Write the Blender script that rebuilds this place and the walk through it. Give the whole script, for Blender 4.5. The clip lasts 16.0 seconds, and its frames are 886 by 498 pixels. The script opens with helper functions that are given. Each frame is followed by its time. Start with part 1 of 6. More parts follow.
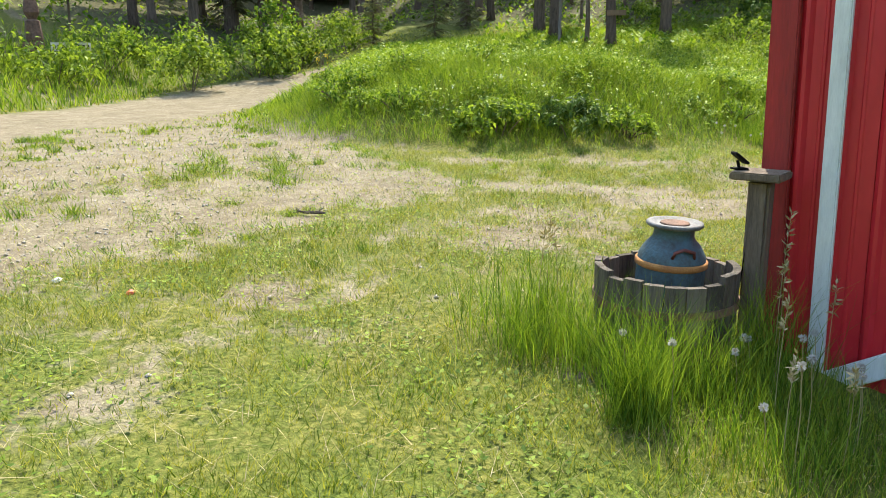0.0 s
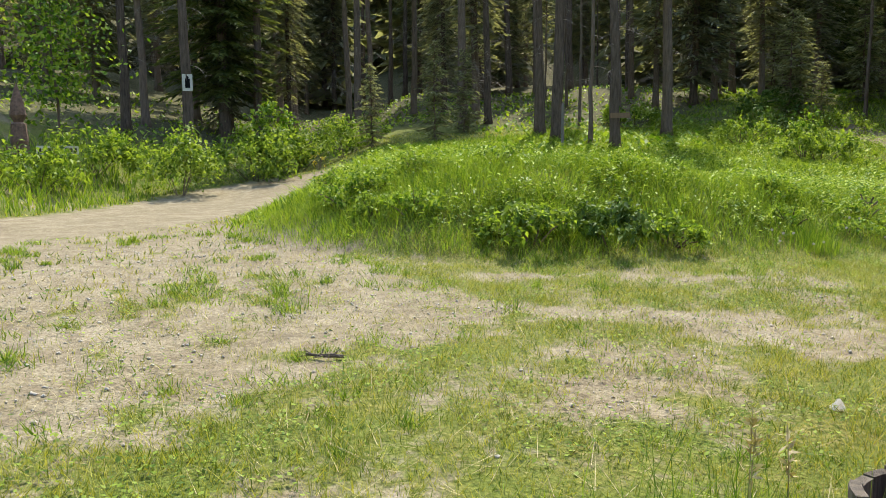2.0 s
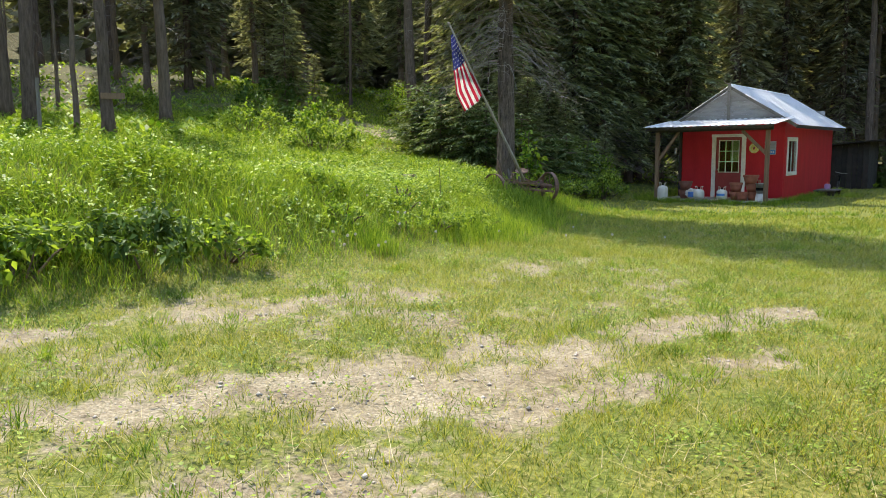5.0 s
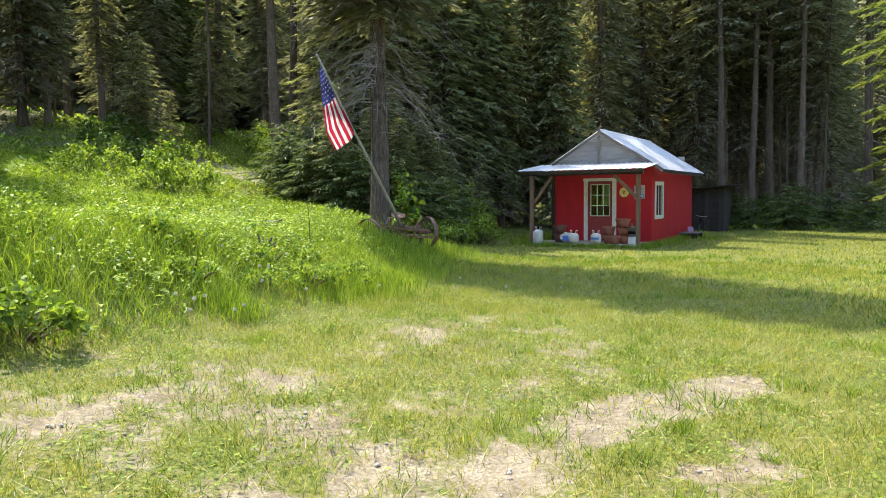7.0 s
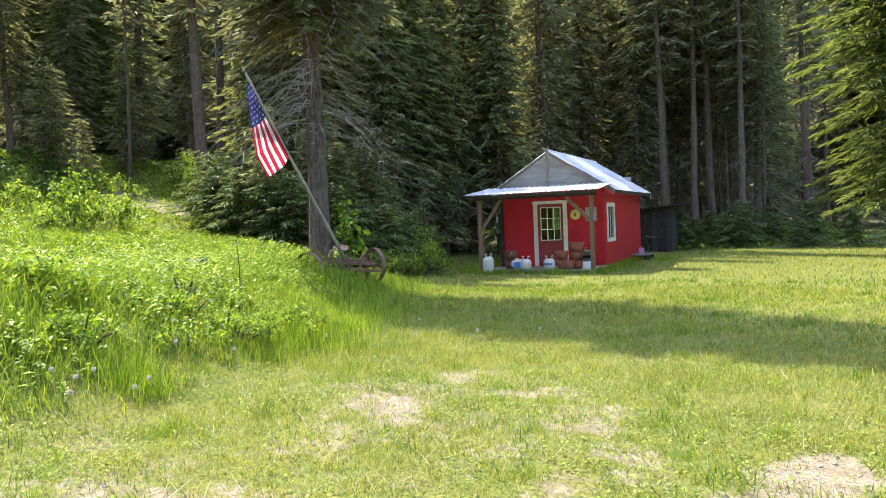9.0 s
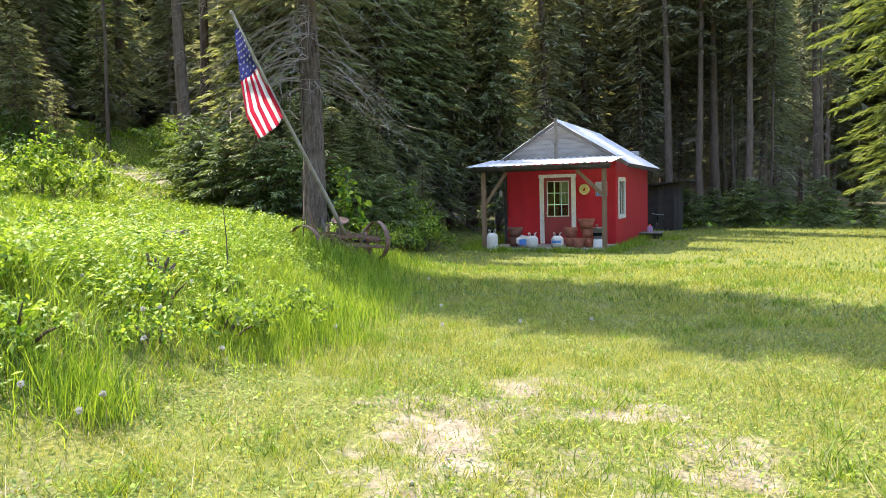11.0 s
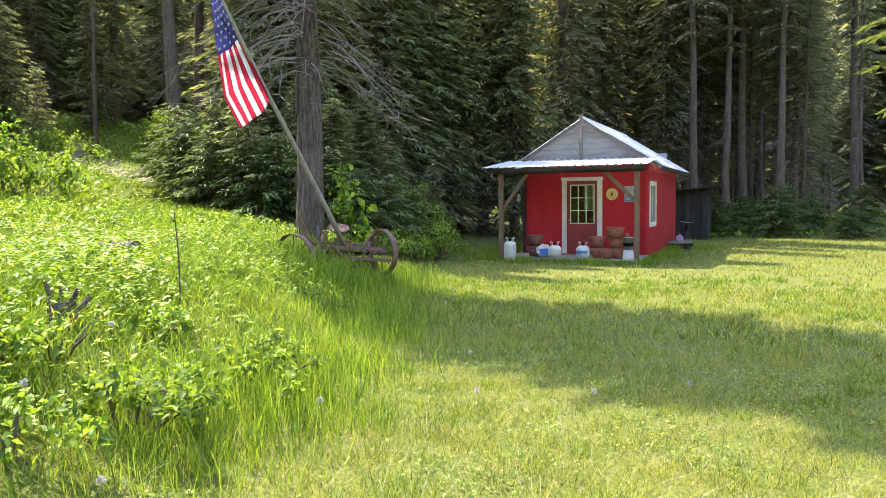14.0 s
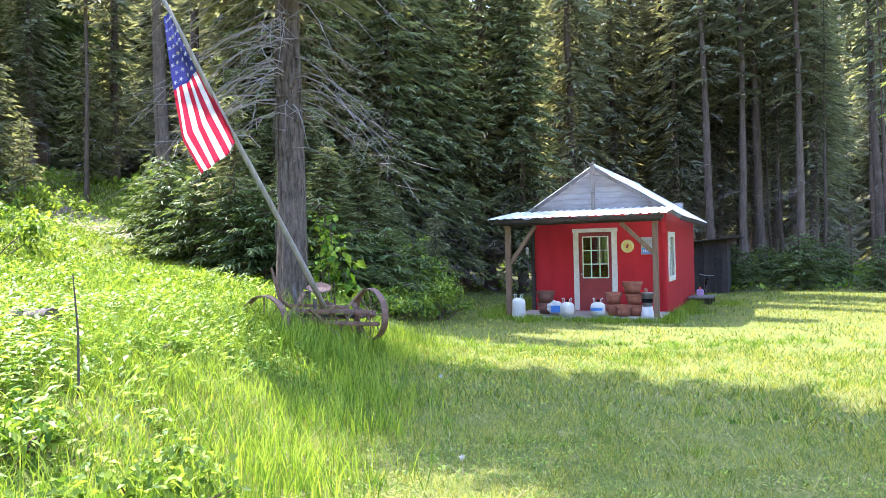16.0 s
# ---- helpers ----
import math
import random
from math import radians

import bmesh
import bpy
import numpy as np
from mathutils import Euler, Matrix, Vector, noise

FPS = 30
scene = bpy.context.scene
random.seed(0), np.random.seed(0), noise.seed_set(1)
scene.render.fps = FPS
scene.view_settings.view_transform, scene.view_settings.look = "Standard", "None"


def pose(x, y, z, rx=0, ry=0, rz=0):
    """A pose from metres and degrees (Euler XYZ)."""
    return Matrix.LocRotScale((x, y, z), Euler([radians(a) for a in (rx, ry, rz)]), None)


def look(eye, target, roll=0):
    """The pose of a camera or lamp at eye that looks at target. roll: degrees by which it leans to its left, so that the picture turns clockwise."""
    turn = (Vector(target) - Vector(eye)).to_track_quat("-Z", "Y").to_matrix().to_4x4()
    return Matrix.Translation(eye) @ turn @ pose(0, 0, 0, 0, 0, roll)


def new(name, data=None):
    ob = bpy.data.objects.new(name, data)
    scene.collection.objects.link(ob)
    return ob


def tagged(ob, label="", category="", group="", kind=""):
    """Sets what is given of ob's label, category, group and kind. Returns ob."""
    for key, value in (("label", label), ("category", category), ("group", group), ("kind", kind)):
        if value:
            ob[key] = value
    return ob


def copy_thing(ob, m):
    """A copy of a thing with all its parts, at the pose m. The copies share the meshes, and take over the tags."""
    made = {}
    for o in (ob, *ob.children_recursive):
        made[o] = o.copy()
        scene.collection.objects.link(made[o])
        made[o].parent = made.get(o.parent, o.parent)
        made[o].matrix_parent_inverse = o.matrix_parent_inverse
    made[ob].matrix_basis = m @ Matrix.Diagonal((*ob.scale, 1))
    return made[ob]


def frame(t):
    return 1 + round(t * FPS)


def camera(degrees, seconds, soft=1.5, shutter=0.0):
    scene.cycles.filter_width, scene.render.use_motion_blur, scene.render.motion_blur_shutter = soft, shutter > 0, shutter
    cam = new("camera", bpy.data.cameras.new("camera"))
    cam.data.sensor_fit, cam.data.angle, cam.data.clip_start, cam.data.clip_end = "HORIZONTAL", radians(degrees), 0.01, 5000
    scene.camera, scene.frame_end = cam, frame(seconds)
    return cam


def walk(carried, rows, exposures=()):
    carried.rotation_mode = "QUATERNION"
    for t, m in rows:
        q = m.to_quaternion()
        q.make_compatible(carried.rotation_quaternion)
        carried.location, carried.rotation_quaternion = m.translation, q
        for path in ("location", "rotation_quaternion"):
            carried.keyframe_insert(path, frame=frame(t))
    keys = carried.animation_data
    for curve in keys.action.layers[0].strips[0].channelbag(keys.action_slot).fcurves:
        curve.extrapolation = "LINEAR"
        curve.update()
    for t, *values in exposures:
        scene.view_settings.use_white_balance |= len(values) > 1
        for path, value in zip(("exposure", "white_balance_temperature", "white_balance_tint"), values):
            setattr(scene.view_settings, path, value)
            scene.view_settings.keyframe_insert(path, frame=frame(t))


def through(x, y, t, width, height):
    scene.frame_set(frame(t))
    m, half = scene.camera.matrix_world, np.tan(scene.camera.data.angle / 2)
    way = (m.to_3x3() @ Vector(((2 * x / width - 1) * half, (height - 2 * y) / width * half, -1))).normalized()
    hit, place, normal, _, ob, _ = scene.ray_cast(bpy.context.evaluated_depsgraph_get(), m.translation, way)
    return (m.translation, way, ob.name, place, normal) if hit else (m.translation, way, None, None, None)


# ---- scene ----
cam = camera(61.8, 16.0, soft=0.8)
METRES, EYE, TILT, LEAN, TURN = 11.97, 1.32, 0.0, 0.0, -44.3
ROWS = [
    (0.0, 0.0, 0.0, 0.0, -0.13, -13.68, 0.55),
    (0.5, -0.0115, 0.0214, 0.0008, 2.1, -10.05, -0.64),
    (1.0, -0.0179, 0.0513, -0.0012, 3.48, -8.12, -0.71),
    (1.5, -0.0268, 0.085, -0.0007, 2.63, -6.85, 0.1),
    (2.0, -0.0336, 0.1202, -0.0, -0.95, -5.97, 0.71),
    (2.5, -0.0401, 0.1522, 0.0011, -5.87, -5.84, 1.15),
    (3.0, -0.0416, 0.1852, 0.0019, -10.85, -6.31, 1.28),
    (3.5, -0.0385, 0.2193, 0.0019, -16.73, -6.91, 1.1),
    (4.0, -0.0346, 0.2491, 0.0038, -23.9, -6.99, 0.68),
    (4.5, -0.0262, 0.2784, 0.0043, -32.07, -7.27, 0.63),
    (5.0, -0.0185, 0.308, 0.0052, -38.79, -7.39, 0.67),
    (7.5, 0.0747, 0.4245, 0.0035, -50.17, -3.63, 0.91),
    (8.0, 0.0983, 0.449, 0.003, -51.51, -3.32, 1.44),
    (8.5, 0.1191, 0.4721, 0.0047, -52.7, -2.6, 1.94),
    (9.0, 0.1374, 0.4994, 0.0061, -53.89, -2.18, 2.31),
    (9.5, 0.1583, 0.5273, 0.0021, -54.1, -2.96, 1.77),
    (12.0, 0.2572, 0.6499, -0.0008, -55.04, -4.39, 1.67),
    (12.5, 0.2785, 0.6704, 0.0005, -54.14, -4.24, 1.83),
    (13.0, 0.2996, 0.6892, 0.0028, -53.98, -3.78, 1.51),
    (13.5, 0.3285, 0.7039, 0.0035, -54.34, -3.84, 0.99),
    (14.0, 0.3543, 0.7222, 0.0033, -54.6, -3.91, 0.67),
    (14.5, 0.3827, 0.7375, 0.0024, -54.51, -3.54, 0.36),
    (15.0, 0.4105, 0.752, 0.0023, -54.0, -2.74, 0.4),
    (15.5, 0.4354, 0.7682, 0.0036, -53.87, -1.06, 0.97),
    (16.0, 0.4592, 0.7794, 0.0024, -53.87, 0.32, 1.29),
]
EXPOSURES = [(0.0, 2.15, 7000, 7), (0.5, 1.9, 7000, 7), (1.0, 1.85, 7000, 7), (2.5, 1.95, 7000, 8), (5.0, 2.15, 6950, 9), (9.0, 2.7, 6750, 15), (14.5, 2.95, 6800, 17), (15.2, 3.1, 6300, 20), (16.0, 3.4, 5900, 23)]
walk(cam, [(t, pose(0, 0, EYE, TILT, LEAN, TURN) @ pose(METRES * x, METRES * y, METRES * z, 90 + pitch, roll, yaw)) for t, x, y, z, yaw, pitch, roll in ROWS], EXPOSURES)

# ---- world and sun ----
SUN_TO = Vector((0.86, 0.51, 0)).normalized() * math.cos(radians(55)) + Vector((0, 0, math.sin(radians(55))))
world = bpy.data.worlds.new("sky")
scene.world = world
world.use_nodes = True
sky = world.node_tree.nodes.new("ShaderNodeTexSky")
sky.sky_type, sky.sun_disc = "NISHITA", False
sky.sun_elevation, sky.sun_rotation = radians(55), math.atan2(SUN_TO.x, SUN_TO.y)
backing = world.node_tree.nodes["Background"]
backing.inputs["Strength"].default_value = 0.15
world.node_tree.links.new(sky.outputs[0], backing.inputs["Color"])
sun = new("sun", bpy.data.lights.new("sun", "SUN"))
sun.data.energy, sun.data.angle, sun.data.color = 2.1, radians(0.6), (1.0, 0.94, 0.84)
sun.matrix_world = look((0, 0, 60), Vector((0, 0, 60)) - SUN_TO)


# ---- materials ----
def mat(name, low, high, scale=8.0, rough=0.7, bump=0.0, metal=0.0, fine=None, glow=0.0, vary=0.0, island=False, stretch=None, spec=0.5, through=(1.0, 1.0, 0.45)):
    """A surface between two colours: noise at two scales, relief, and variation from piece to piece."""
    m = bpy.data.materials.new(name)
    m.use_nodes = True
    n, links = m.node_tree.nodes, m.node_tree.links
    shader = n["Principled BSDF"]
    shader.inputs["Roughness"].default_value, shader.inputs["Metallic"].default_value = rough, metal
    shader.inputs["Specular IOR Level"].default_value = spec
    place = n.new("ShaderNodeTexCoord").outputs["Object"]
    if stretch:
        mapping = n.new("ShaderNodeMapping")
        mapping.inputs["Scale"].default_value = stretch
        links.new(place, mapping.inputs["Vector"])
        place = mapping.outputs[0]
    big = n.new("ShaderNodeTexNoise")
    big.inputs["Scale"].default_value, big.inputs["Detail"].default_value = scale, 5
    small = n.new("ShaderNodeTexNoise")
    small.inputs["Scale"].default_value, small.inputs["Detail"].default_value = fine or scale * 9, 3
    for t in (big, small):
        links.new(place, t.inputs["Vector"])
    blend = n.new("ShaderNodeMath")
    blend.operation = "MULTIPLY_ADD"
    blend.inputs[1].default_value, blend.inputs[2].default_value = 0.45, 0.0
    links.new(small.outputs[0], blend.inputs[0])
    add = n.new("ShaderNodeMath")
    add.operation = "MULTIPLY_ADD"
    add.inputs[1].default_value = 0.75
    links.new(big.outputs[0], add.inputs[0])
    links.new(blend.outputs[0], add.inputs[2])
    value = add.outputs[0]
    if vary or island:
        source = n.new("ShaderNodeNewGeometry").outputs["Random Per Island"] if island else n.new("ShaderNodeObjectInfo").outputs["Random"]
        shift = n.new("ShaderNodeMath")
        shift.operation = "MULTIPLY_ADD"
        shift.inputs[1].default_value = vary or 0.5
        links.new(source, shift.inputs[0])
        off = n.new("ShaderNodeMath")
        off.operation = "SUBTRACT"
        off.inputs[1].default_value = (vary or 0.5) / 2
        links.new(value, off.inputs[0])
        links.new(off.outputs[0], shift.inputs[2])
        value = shift.outputs[0]
    ramp = n.new("ShaderNodeValToRGB")
    ramp.color_ramp.elements[0].position, ramp.color_ramp.elements[1].position = 0.32, 0.85
    ramp.color_ramp.elements[0].color, ramp.color_ramp.elements[1].color = (*low, 1), (*high, 1)
    links.new(value, ramp.inputs[0])
    links.new(ramp.outputs[0], shader.inputs["Base Color"])
    if bump:
        relief = n.new("ShaderNodeBump")
        relief.inputs["Strength"].default_value, relief.inputs["Distance"].default_value = min(1.0, bump), 0.02
        links.new(add.outputs[0], relief.inputs["Height"])
        links.new(relief.outputs[0], shader.inputs["Normal"])
    if glow:
        # thin leaves let light through
        leaf = n.new("ShaderNodeBsdfTranslucent")
        tint = n.new("ShaderNodeMixRGB")
        tint.blend_type, tint.inputs[0].default_value = "MULTIPLY", 1.0
        tint.inputs[2].default_value = (*through, 1)
        links.new(ramp.outputs[0], tint.inputs[1])
        links.new(tint.outputs[0], leaf.inputs["Color"])
        mix = n.new("ShaderNodeMixShader")
        mix.inputs[0].default_value = glow
        links.new(shader.outputs[0], mix.inputs[1])
        links.new(leaf.outputs[0], mix.inputs[2])
        links.new(mix.outputs[0], n["Material Output"].inputs["Surface"])
    return m


def ground_material():
    """Bare stony dirt and turf soil, by the sheet's own 'dirt' value, broken up by noise."""
    m = bpy.data.materials.new("ground")
    m.use_nodes = True
    n, links = m.node_tree.nodes, m.node_tree.links
    shader = n["Principled BSDF"]
    shader.inputs["Roughness"].default_value, shader.inputs["Specular IOR Level"].default_value = 0.95, 0.15
    place = n.new("ShaderNodeTexCoord").outputs["Object"]

    def grain(scale, detail=5):
        t = n.new("ShaderNodeTexNoise")
        t.inputs["Scale"].default_value, t.inputs["Detail"].default_value = scale, detail
        links.new(place, t.inputs["Vector"])
        return t.outputs[0]

    def ramp(value, a, b, pa=0.35, pb=0.65):
        r = n.new("ShaderNodeValToRGB")
        r.color_ramp.elements[0].position, r.color_ramp.elements[1].position = pa, pb
        r.color_ramp.elements[0].color, r.color_ramp.elements[1].color = (*a, 1), (*b, 1)
        links.new(value, r.inputs[0])
        return r.outputs[0]

    def mix(f, a, b, kind="MIX"):
        x = n.new("ShaderNodeMixRGB")
        x.blend_type = kind
        if isinstance(f, float):
            x.inputs[0].default_value = f
        else:
            links.new(f, x.inputs[0])
        links.new(a, x.inputs[1])
        links.new(b, x.inputs[2])
        return x.outputs[0]

    bare = mix(ramp(grain(1.6), (0, 0, 0), (1, 1, 1)), ramp(grain(22), (0.125, 0.102, 0.06), (0.26, 0.222, 0.145)), ramp(grain(60), (0.165, 0.14, 0.09), (0.345, 0.302, 0.212)))
    bare = mix(ramp(grain(5.5, 8), (0.65, 0.65, 0.65), (0, 0, 0), 0.36, 0.56), bare, ramp(grain(35), (0.09, 0.068, 0.042), (0.19, 0.15, 0.10)))
    stone = n.new("ShaderNodeTexVoronoi")
    stone.inputs["Scale"].default_value = 38
    links.new(place, stone.inputs["Vector"])
    bare = mix(ramp(stone.outputs["Distance"], (0.38, 0.38, 0.38), (0, 0, 0), 0.08, 0.3), bare, ramp(stone.outputs["Color"], (0.13, 0.11, 0.085), (0.42, 0.375, 0.30), 0.1, 0.9))
    turf = mix(ramp(grain(2.2), (0, 0, 0), (1, 1, 1)), ramp(grain(45), (0.04, 0.065, 0.009), (0.14, 0.17, 0.03)), ramp(grain(30), (0.055, 0.075, 0.010), (0.20, 0.19, 0.05)))
    floor = ramp(grain(9), (0.04, 0.05, 0.02), (0.13, 0.115, 0.06))
    attr = n.new("ShaderNodeAttribute")
    attr.attribute_name = "dirt"
    woods = n.new("ShaderNodeAttribute")
    woods.attribute_name = "woods"
    edge = n.new("ShaderNodeMath")
    edge.operation = "MULTIPLY_ADD"
    edge.inputs[1].default_value = 0.55
    links.new(grain(14), edge.inputs[0])
    links.new(attr.outputs["Fac"], edge.inputs[2])
    col = mix(ramp(edge.outputs[0], (0, 0, 0), (1, 1, 1), 0.56, 0.74), turf, bare)
    col = mix(woods.outputs["Fac"], col, floor)
    links.new(col, shader.inputs["Base Color"])
    relief = n.new("ShaderNodeBump")
    relief.inputs["Strength"].default_value, relief.inputs["Distance"].default_value = 0.8, 0.03
    links.new(grain(40), relief.inputs["Height"])
    links.new(relief.outputs[0], shader.inputs["Normal"])
    return m


def glass_material():
    m = bpy.data.materials.new("window_glass")
    m.use_nodes = True
    s = m.node_tree.nodes["Principled BSDF"]
    s.inputs["Base Color"].default_value, s.inputs["Roughness"].default_value = (0.8, 0.85, 0.82, 1), 0.03
    s.inputs["Transmission Weight"].default_value, s.inputs["IOR"].default_value = 1.0, 1.45
    return m


GROUND = ground_material()
GLASS = glass_material()
BARK = mat("bark", (0.05, 0.036, 0.027), (0.205, 0.152, 0.117), 5, 0.95, 1.0, stretch=(3, 3, 0.5), vary=0.3, spec=0.15)
BARK_NEAR = mat("furrowed_bark", (0.012, 0.009, 0.007), (0.20, 0.155, 0.125), 9, 0.95, 1.0, stretch=(2.6, 2.6, 0.55), fine=34, spec=0.15)
DEAD = mat("dead_twig", (0.12, 0.098, 0.08), (0.31, 0.265, 0.225), 6, 0.95)
NEEDLE = mat("needles", (0.10, 0.108, 0.065), (0.29, 0.295, 0.18), 1.5, 0.6, glow=0.42, vary=0.5, island=True, spec=0.2, through=(1, 1, 0.65))
NEEDLE_DARK = mat("dark_fir_needles", (0.095, 0.112, 0.06), (0.31, 0.335, 0.18), 2.5, 0.6, glow=0.45, vary=0.8, island=True, spec=0.3)
NEEDLE_DIM = mat("shaggy_needles", (0.12, 0.125, 0.085), (0.33, 0.335, 0.225), 1.5, 0.65, glow=0.42, vary=0.7, island=True, spec=0.2)
NEEDLE_FIR = mat("sunlit_fir_needles", (0.06, 0.09, 0.034), (0.20, 0.235, 0.088), 1.5, 0.6, glow=0.42, vary=0.7, island=True, spec=0.2)
NEEDLE_PALE = mat("pale_needles", (0.115, 0.127, 0.07), (0.30, 0.31, 0.17), 1.5, 0.65, glow=0.5, vary=0.5, island=True, spec=0.2, through=(1, 1, 0.6))
NEEDLE_BLUE = mat("young_fir_needles", (0.045, 0.08, 0.03), (0.19, 0.245, 0.095), 2, 0.6, glow=0.36, vary=0.5, island=True, spec=0.2)
LEAF = mat("bush_leaves", (0.08, 0.15, 0.02), (0.29, 0.39, 0.065), 2, 0.55, glow=0.52, vary=0.9, island=True, spec=0.2)
LEAF_LIME = mat("lime_leaves", (0.07, 0.155, 0.014), (0.32, 0.43, 0.06), 2, 0.55, glow=0.42, vary=1.0, island=True, spec=0.2)
LEAF_DARK = mat("dark_leaves", (0.035, 0.075, 0.014), (0.11, 0.18, 0.035), 2, 0.6, glow=0.32, vary=0.6, island=True, spec=0.15)
GRASS = mat("lawn_blades", (0.09, 0.145, 0.012), (0.43, 0.415, 0.08), 0.9, 0.55, glow=0.4, vary=1.1, island=True, fine=4, spec=0.25)
TALL = mat("tall_grass_blades", (0.085, 0.17, 0.014), (0.33, 0.43, 0.058), 0.9, 0.55, glow=0.45, vary=0.8, island=True, fine=6, spec=0.2)
TUFT = mat("tuft_blades", (0.06, 0.135, 0.010), (0.27, 0.38, 0.045), 0.9, 0.5, glow=0.4, vary=0.9, island=True, fine=6, spec=0.3)
RANK = mat("rank_grass_blades", (0.065, 0.14, 0.014), (0.27, 0.38, 0.05), 0.9, 0.55, glow=0.42, vary=0.9, island=True, fine=6, spec=0.2)
STRAW = mat("dry_stems", (0.26, 0.21, 0.10), (0.48, 0.41, 0.24), 3, 0.7, glow=0.25, vary=0.5, island=True)
FLUFF = mat("seed_fluff", (0.32, 0.31, 0.28), (0.55, 0.54, 0.50), 20, 0.9, glow=0.3, through=(1, 1, 1))
YELLOW_BLOOM = mat("yellow_petals", (0.6, 0.42, 0.02), (0.8, 0.62, 0.05), 20, 0.6, glow=0.2)
RED = mat("red_boards", (0.33, 0.010, 0.014), (0.50, 0.019, 0.025), 3, 0.62, 0.12, stretch=(1, 1, 0.3), spec=0.3)
RED_DARK = mat("dull_red_door", (0.20, 0.022, 0.02), (0.30, 0.035, 0.032), 3, 0.55, 0.1)
RED_METAL = mat("red_siding", (0.42, 0.012, 0.02), (0.60, 0.022, 0.035), 4, 0.42, 0.06, stretch=(1, 1, 0.25), vary=0.2)
RED_GRIMY = mat("weathered_red_board", (0.16, 0.02, 0.015), (0.42, 0.03, 0.025), 4, 0.8, 0.4, stretch=(3, 3, 0.35))
TRIM = mat("off_white_trim", (0.50, 0.47, 0.38), (0.74, 0.71, 0.61), 9, 0.6, 0.1)
TRIM_COOL = mat("pale_grey_trim", (0.50, 0.53, 0.52), (0.74, 0.77, 0.75), 6, 0.55, 0.15, stretch=(4, 4, 0.6))
GREY_PAINT = mat("grey_gable_paint", (0.20, 0.19, 0.18), (0.40, 0.39, 0.37), 4, 0.75, 0.2, stretch=(0.5, 3, 3))
ROOF_METAL = mat("galvanised_sheet", (0.74, 0.75, 0.76), (0.90, 0.90, 0.90), 3, 0.4, 0.05)
WOOD = mat("brown_post_wood", (0.10, 0.058, 0.032), (0.25, 0.155, 0.09), 6, 0.8, 0.4, stretch=(5, 5, 0.5), vary=0.2)
WOOD_GREY = mat("grey_weathered_wood", (0.06, 0.052, 0.045), (0.27, 0.24, 0.20), 6, 0.9, 0.8, stretch=(6, 6, 0.5), vary=0.3)
WOOD_DARK = mat("dark_boards", (0.014, 0.011, 0.009), (0.05, 0.04, 0.032), 5, 0.9, 0.5, vary=0.3)
STAVE = mat("dark_weathered_stave", (0.04, 0.033, 0.026), (0.19, 0.158, 0.122), 6, 0.9, 0.8, stretch=(6, 6, 0.5), vary=0.4)
POST_WOOD = mat("dark_weathered_post", (0.06, 0.046, 0.032), (0.25, 0.19, 0.135), 6, 0.9, 0.8, stretch=(6, 6, 0.5))
POLE_WOOD = mat("peeled_pole", (0.16, 0.135, 0.105), (0.38, 0.335, 0.275), 5, 0.85, 0.5, stretch=(5, 5, 0.6), vary=0.2)
RUST = mat("rusty_iron", (0.05, 0.03, 0.022), (0.25, 0.14, 0.092), 12, 0.85, 0.6)
TERRACOTTA = mat("terracotta", (0.22, 0.072, 0.042), (0.39, 0.145, 0.085), 8, 0.8, 0.15, vary=0.25)
POT_BROWN = mat("brown_pot", (0.11, 0.045, 0.03), (0.20, 0.085, 0.055), 8, 0.6, 0.1)
WHITE_PAINT = mat("white_steel_paint", (0.40, 0.385, 0.33), (0.66, 0.63, 0.56), 5, 0.4, 0.03)
BLUE = mat("blue_print", (0.03, 0.12, 0.38), (0.08, 0.24, 0.55), 6, 0.45)
STEEL = mat("dull_steel", (0.25, 0.25, 0.25), (0.45, 0.45, 0.44), 12, 0.45, 0.05, metal=0.6)
BLACK = mat("black_plastic", (0.003, 0.003, 0.003), (0.009, 0.009, 0.010), 12, 0.7, spec=0.1)
RUBBER = mat("black_rubber", (0.012, 0.012, 0.012), (0.04, 0.04, 0.04), 12, 0.8)
CAN_BLUE = mat("faded_blue_can", (0.035, 0.025, 0.02), (0.06, 0.145, 0.18), 9, 0.6, 0.35, fine=60)
CAN_RUST = mat("rusted_band", (0.22, 0.075, 0.02), (0.45, 0.22, 0.06), 14, 0.8, 0.4)
CAN_RED = mat("faded_red_paint", (0.07, 0.022, 0.017), (0.19, 0.048, 0.034), 14, 0.7, 0.2)
ZINC = mat("worn_pale_rim", (0.045, 0.035, 0.028), (0.19, 0.20, 0.20), 12, 0.65, 0.3, fine=70)
FLAG_RED = mat("flag_red", (0.50, 0.025, 0.07), (0.66, 0.05, 0.11), 6, 0.8, 0.05, glow=0.45, through=(1, 1, 1))
FLAG_WHITE = mat("flag_white", (0.70, 0.68, 0.68), (0.86, 0.84, 0.84), 6, 0.8, 0.05, glow=0.3, through=(1, 1, 1))
FLAG_BLUE = mat("flag_blue", (0.045, 0.05, 0.20), (0.08, 0.09, 0.30), 6, 0.8, 0.05, glow=0.3, through=(1, 1, 1))
YELLOW = mat("yellow_disc", (0.45, 0.36, 0.06), (0.66, 0.55, 0.14), 10, 0.5)
PURPLE = mat("lilac_plastic", (0.35, 0.22, 0.42), (0.52, 0.36, 0.58), 8, 0.4)
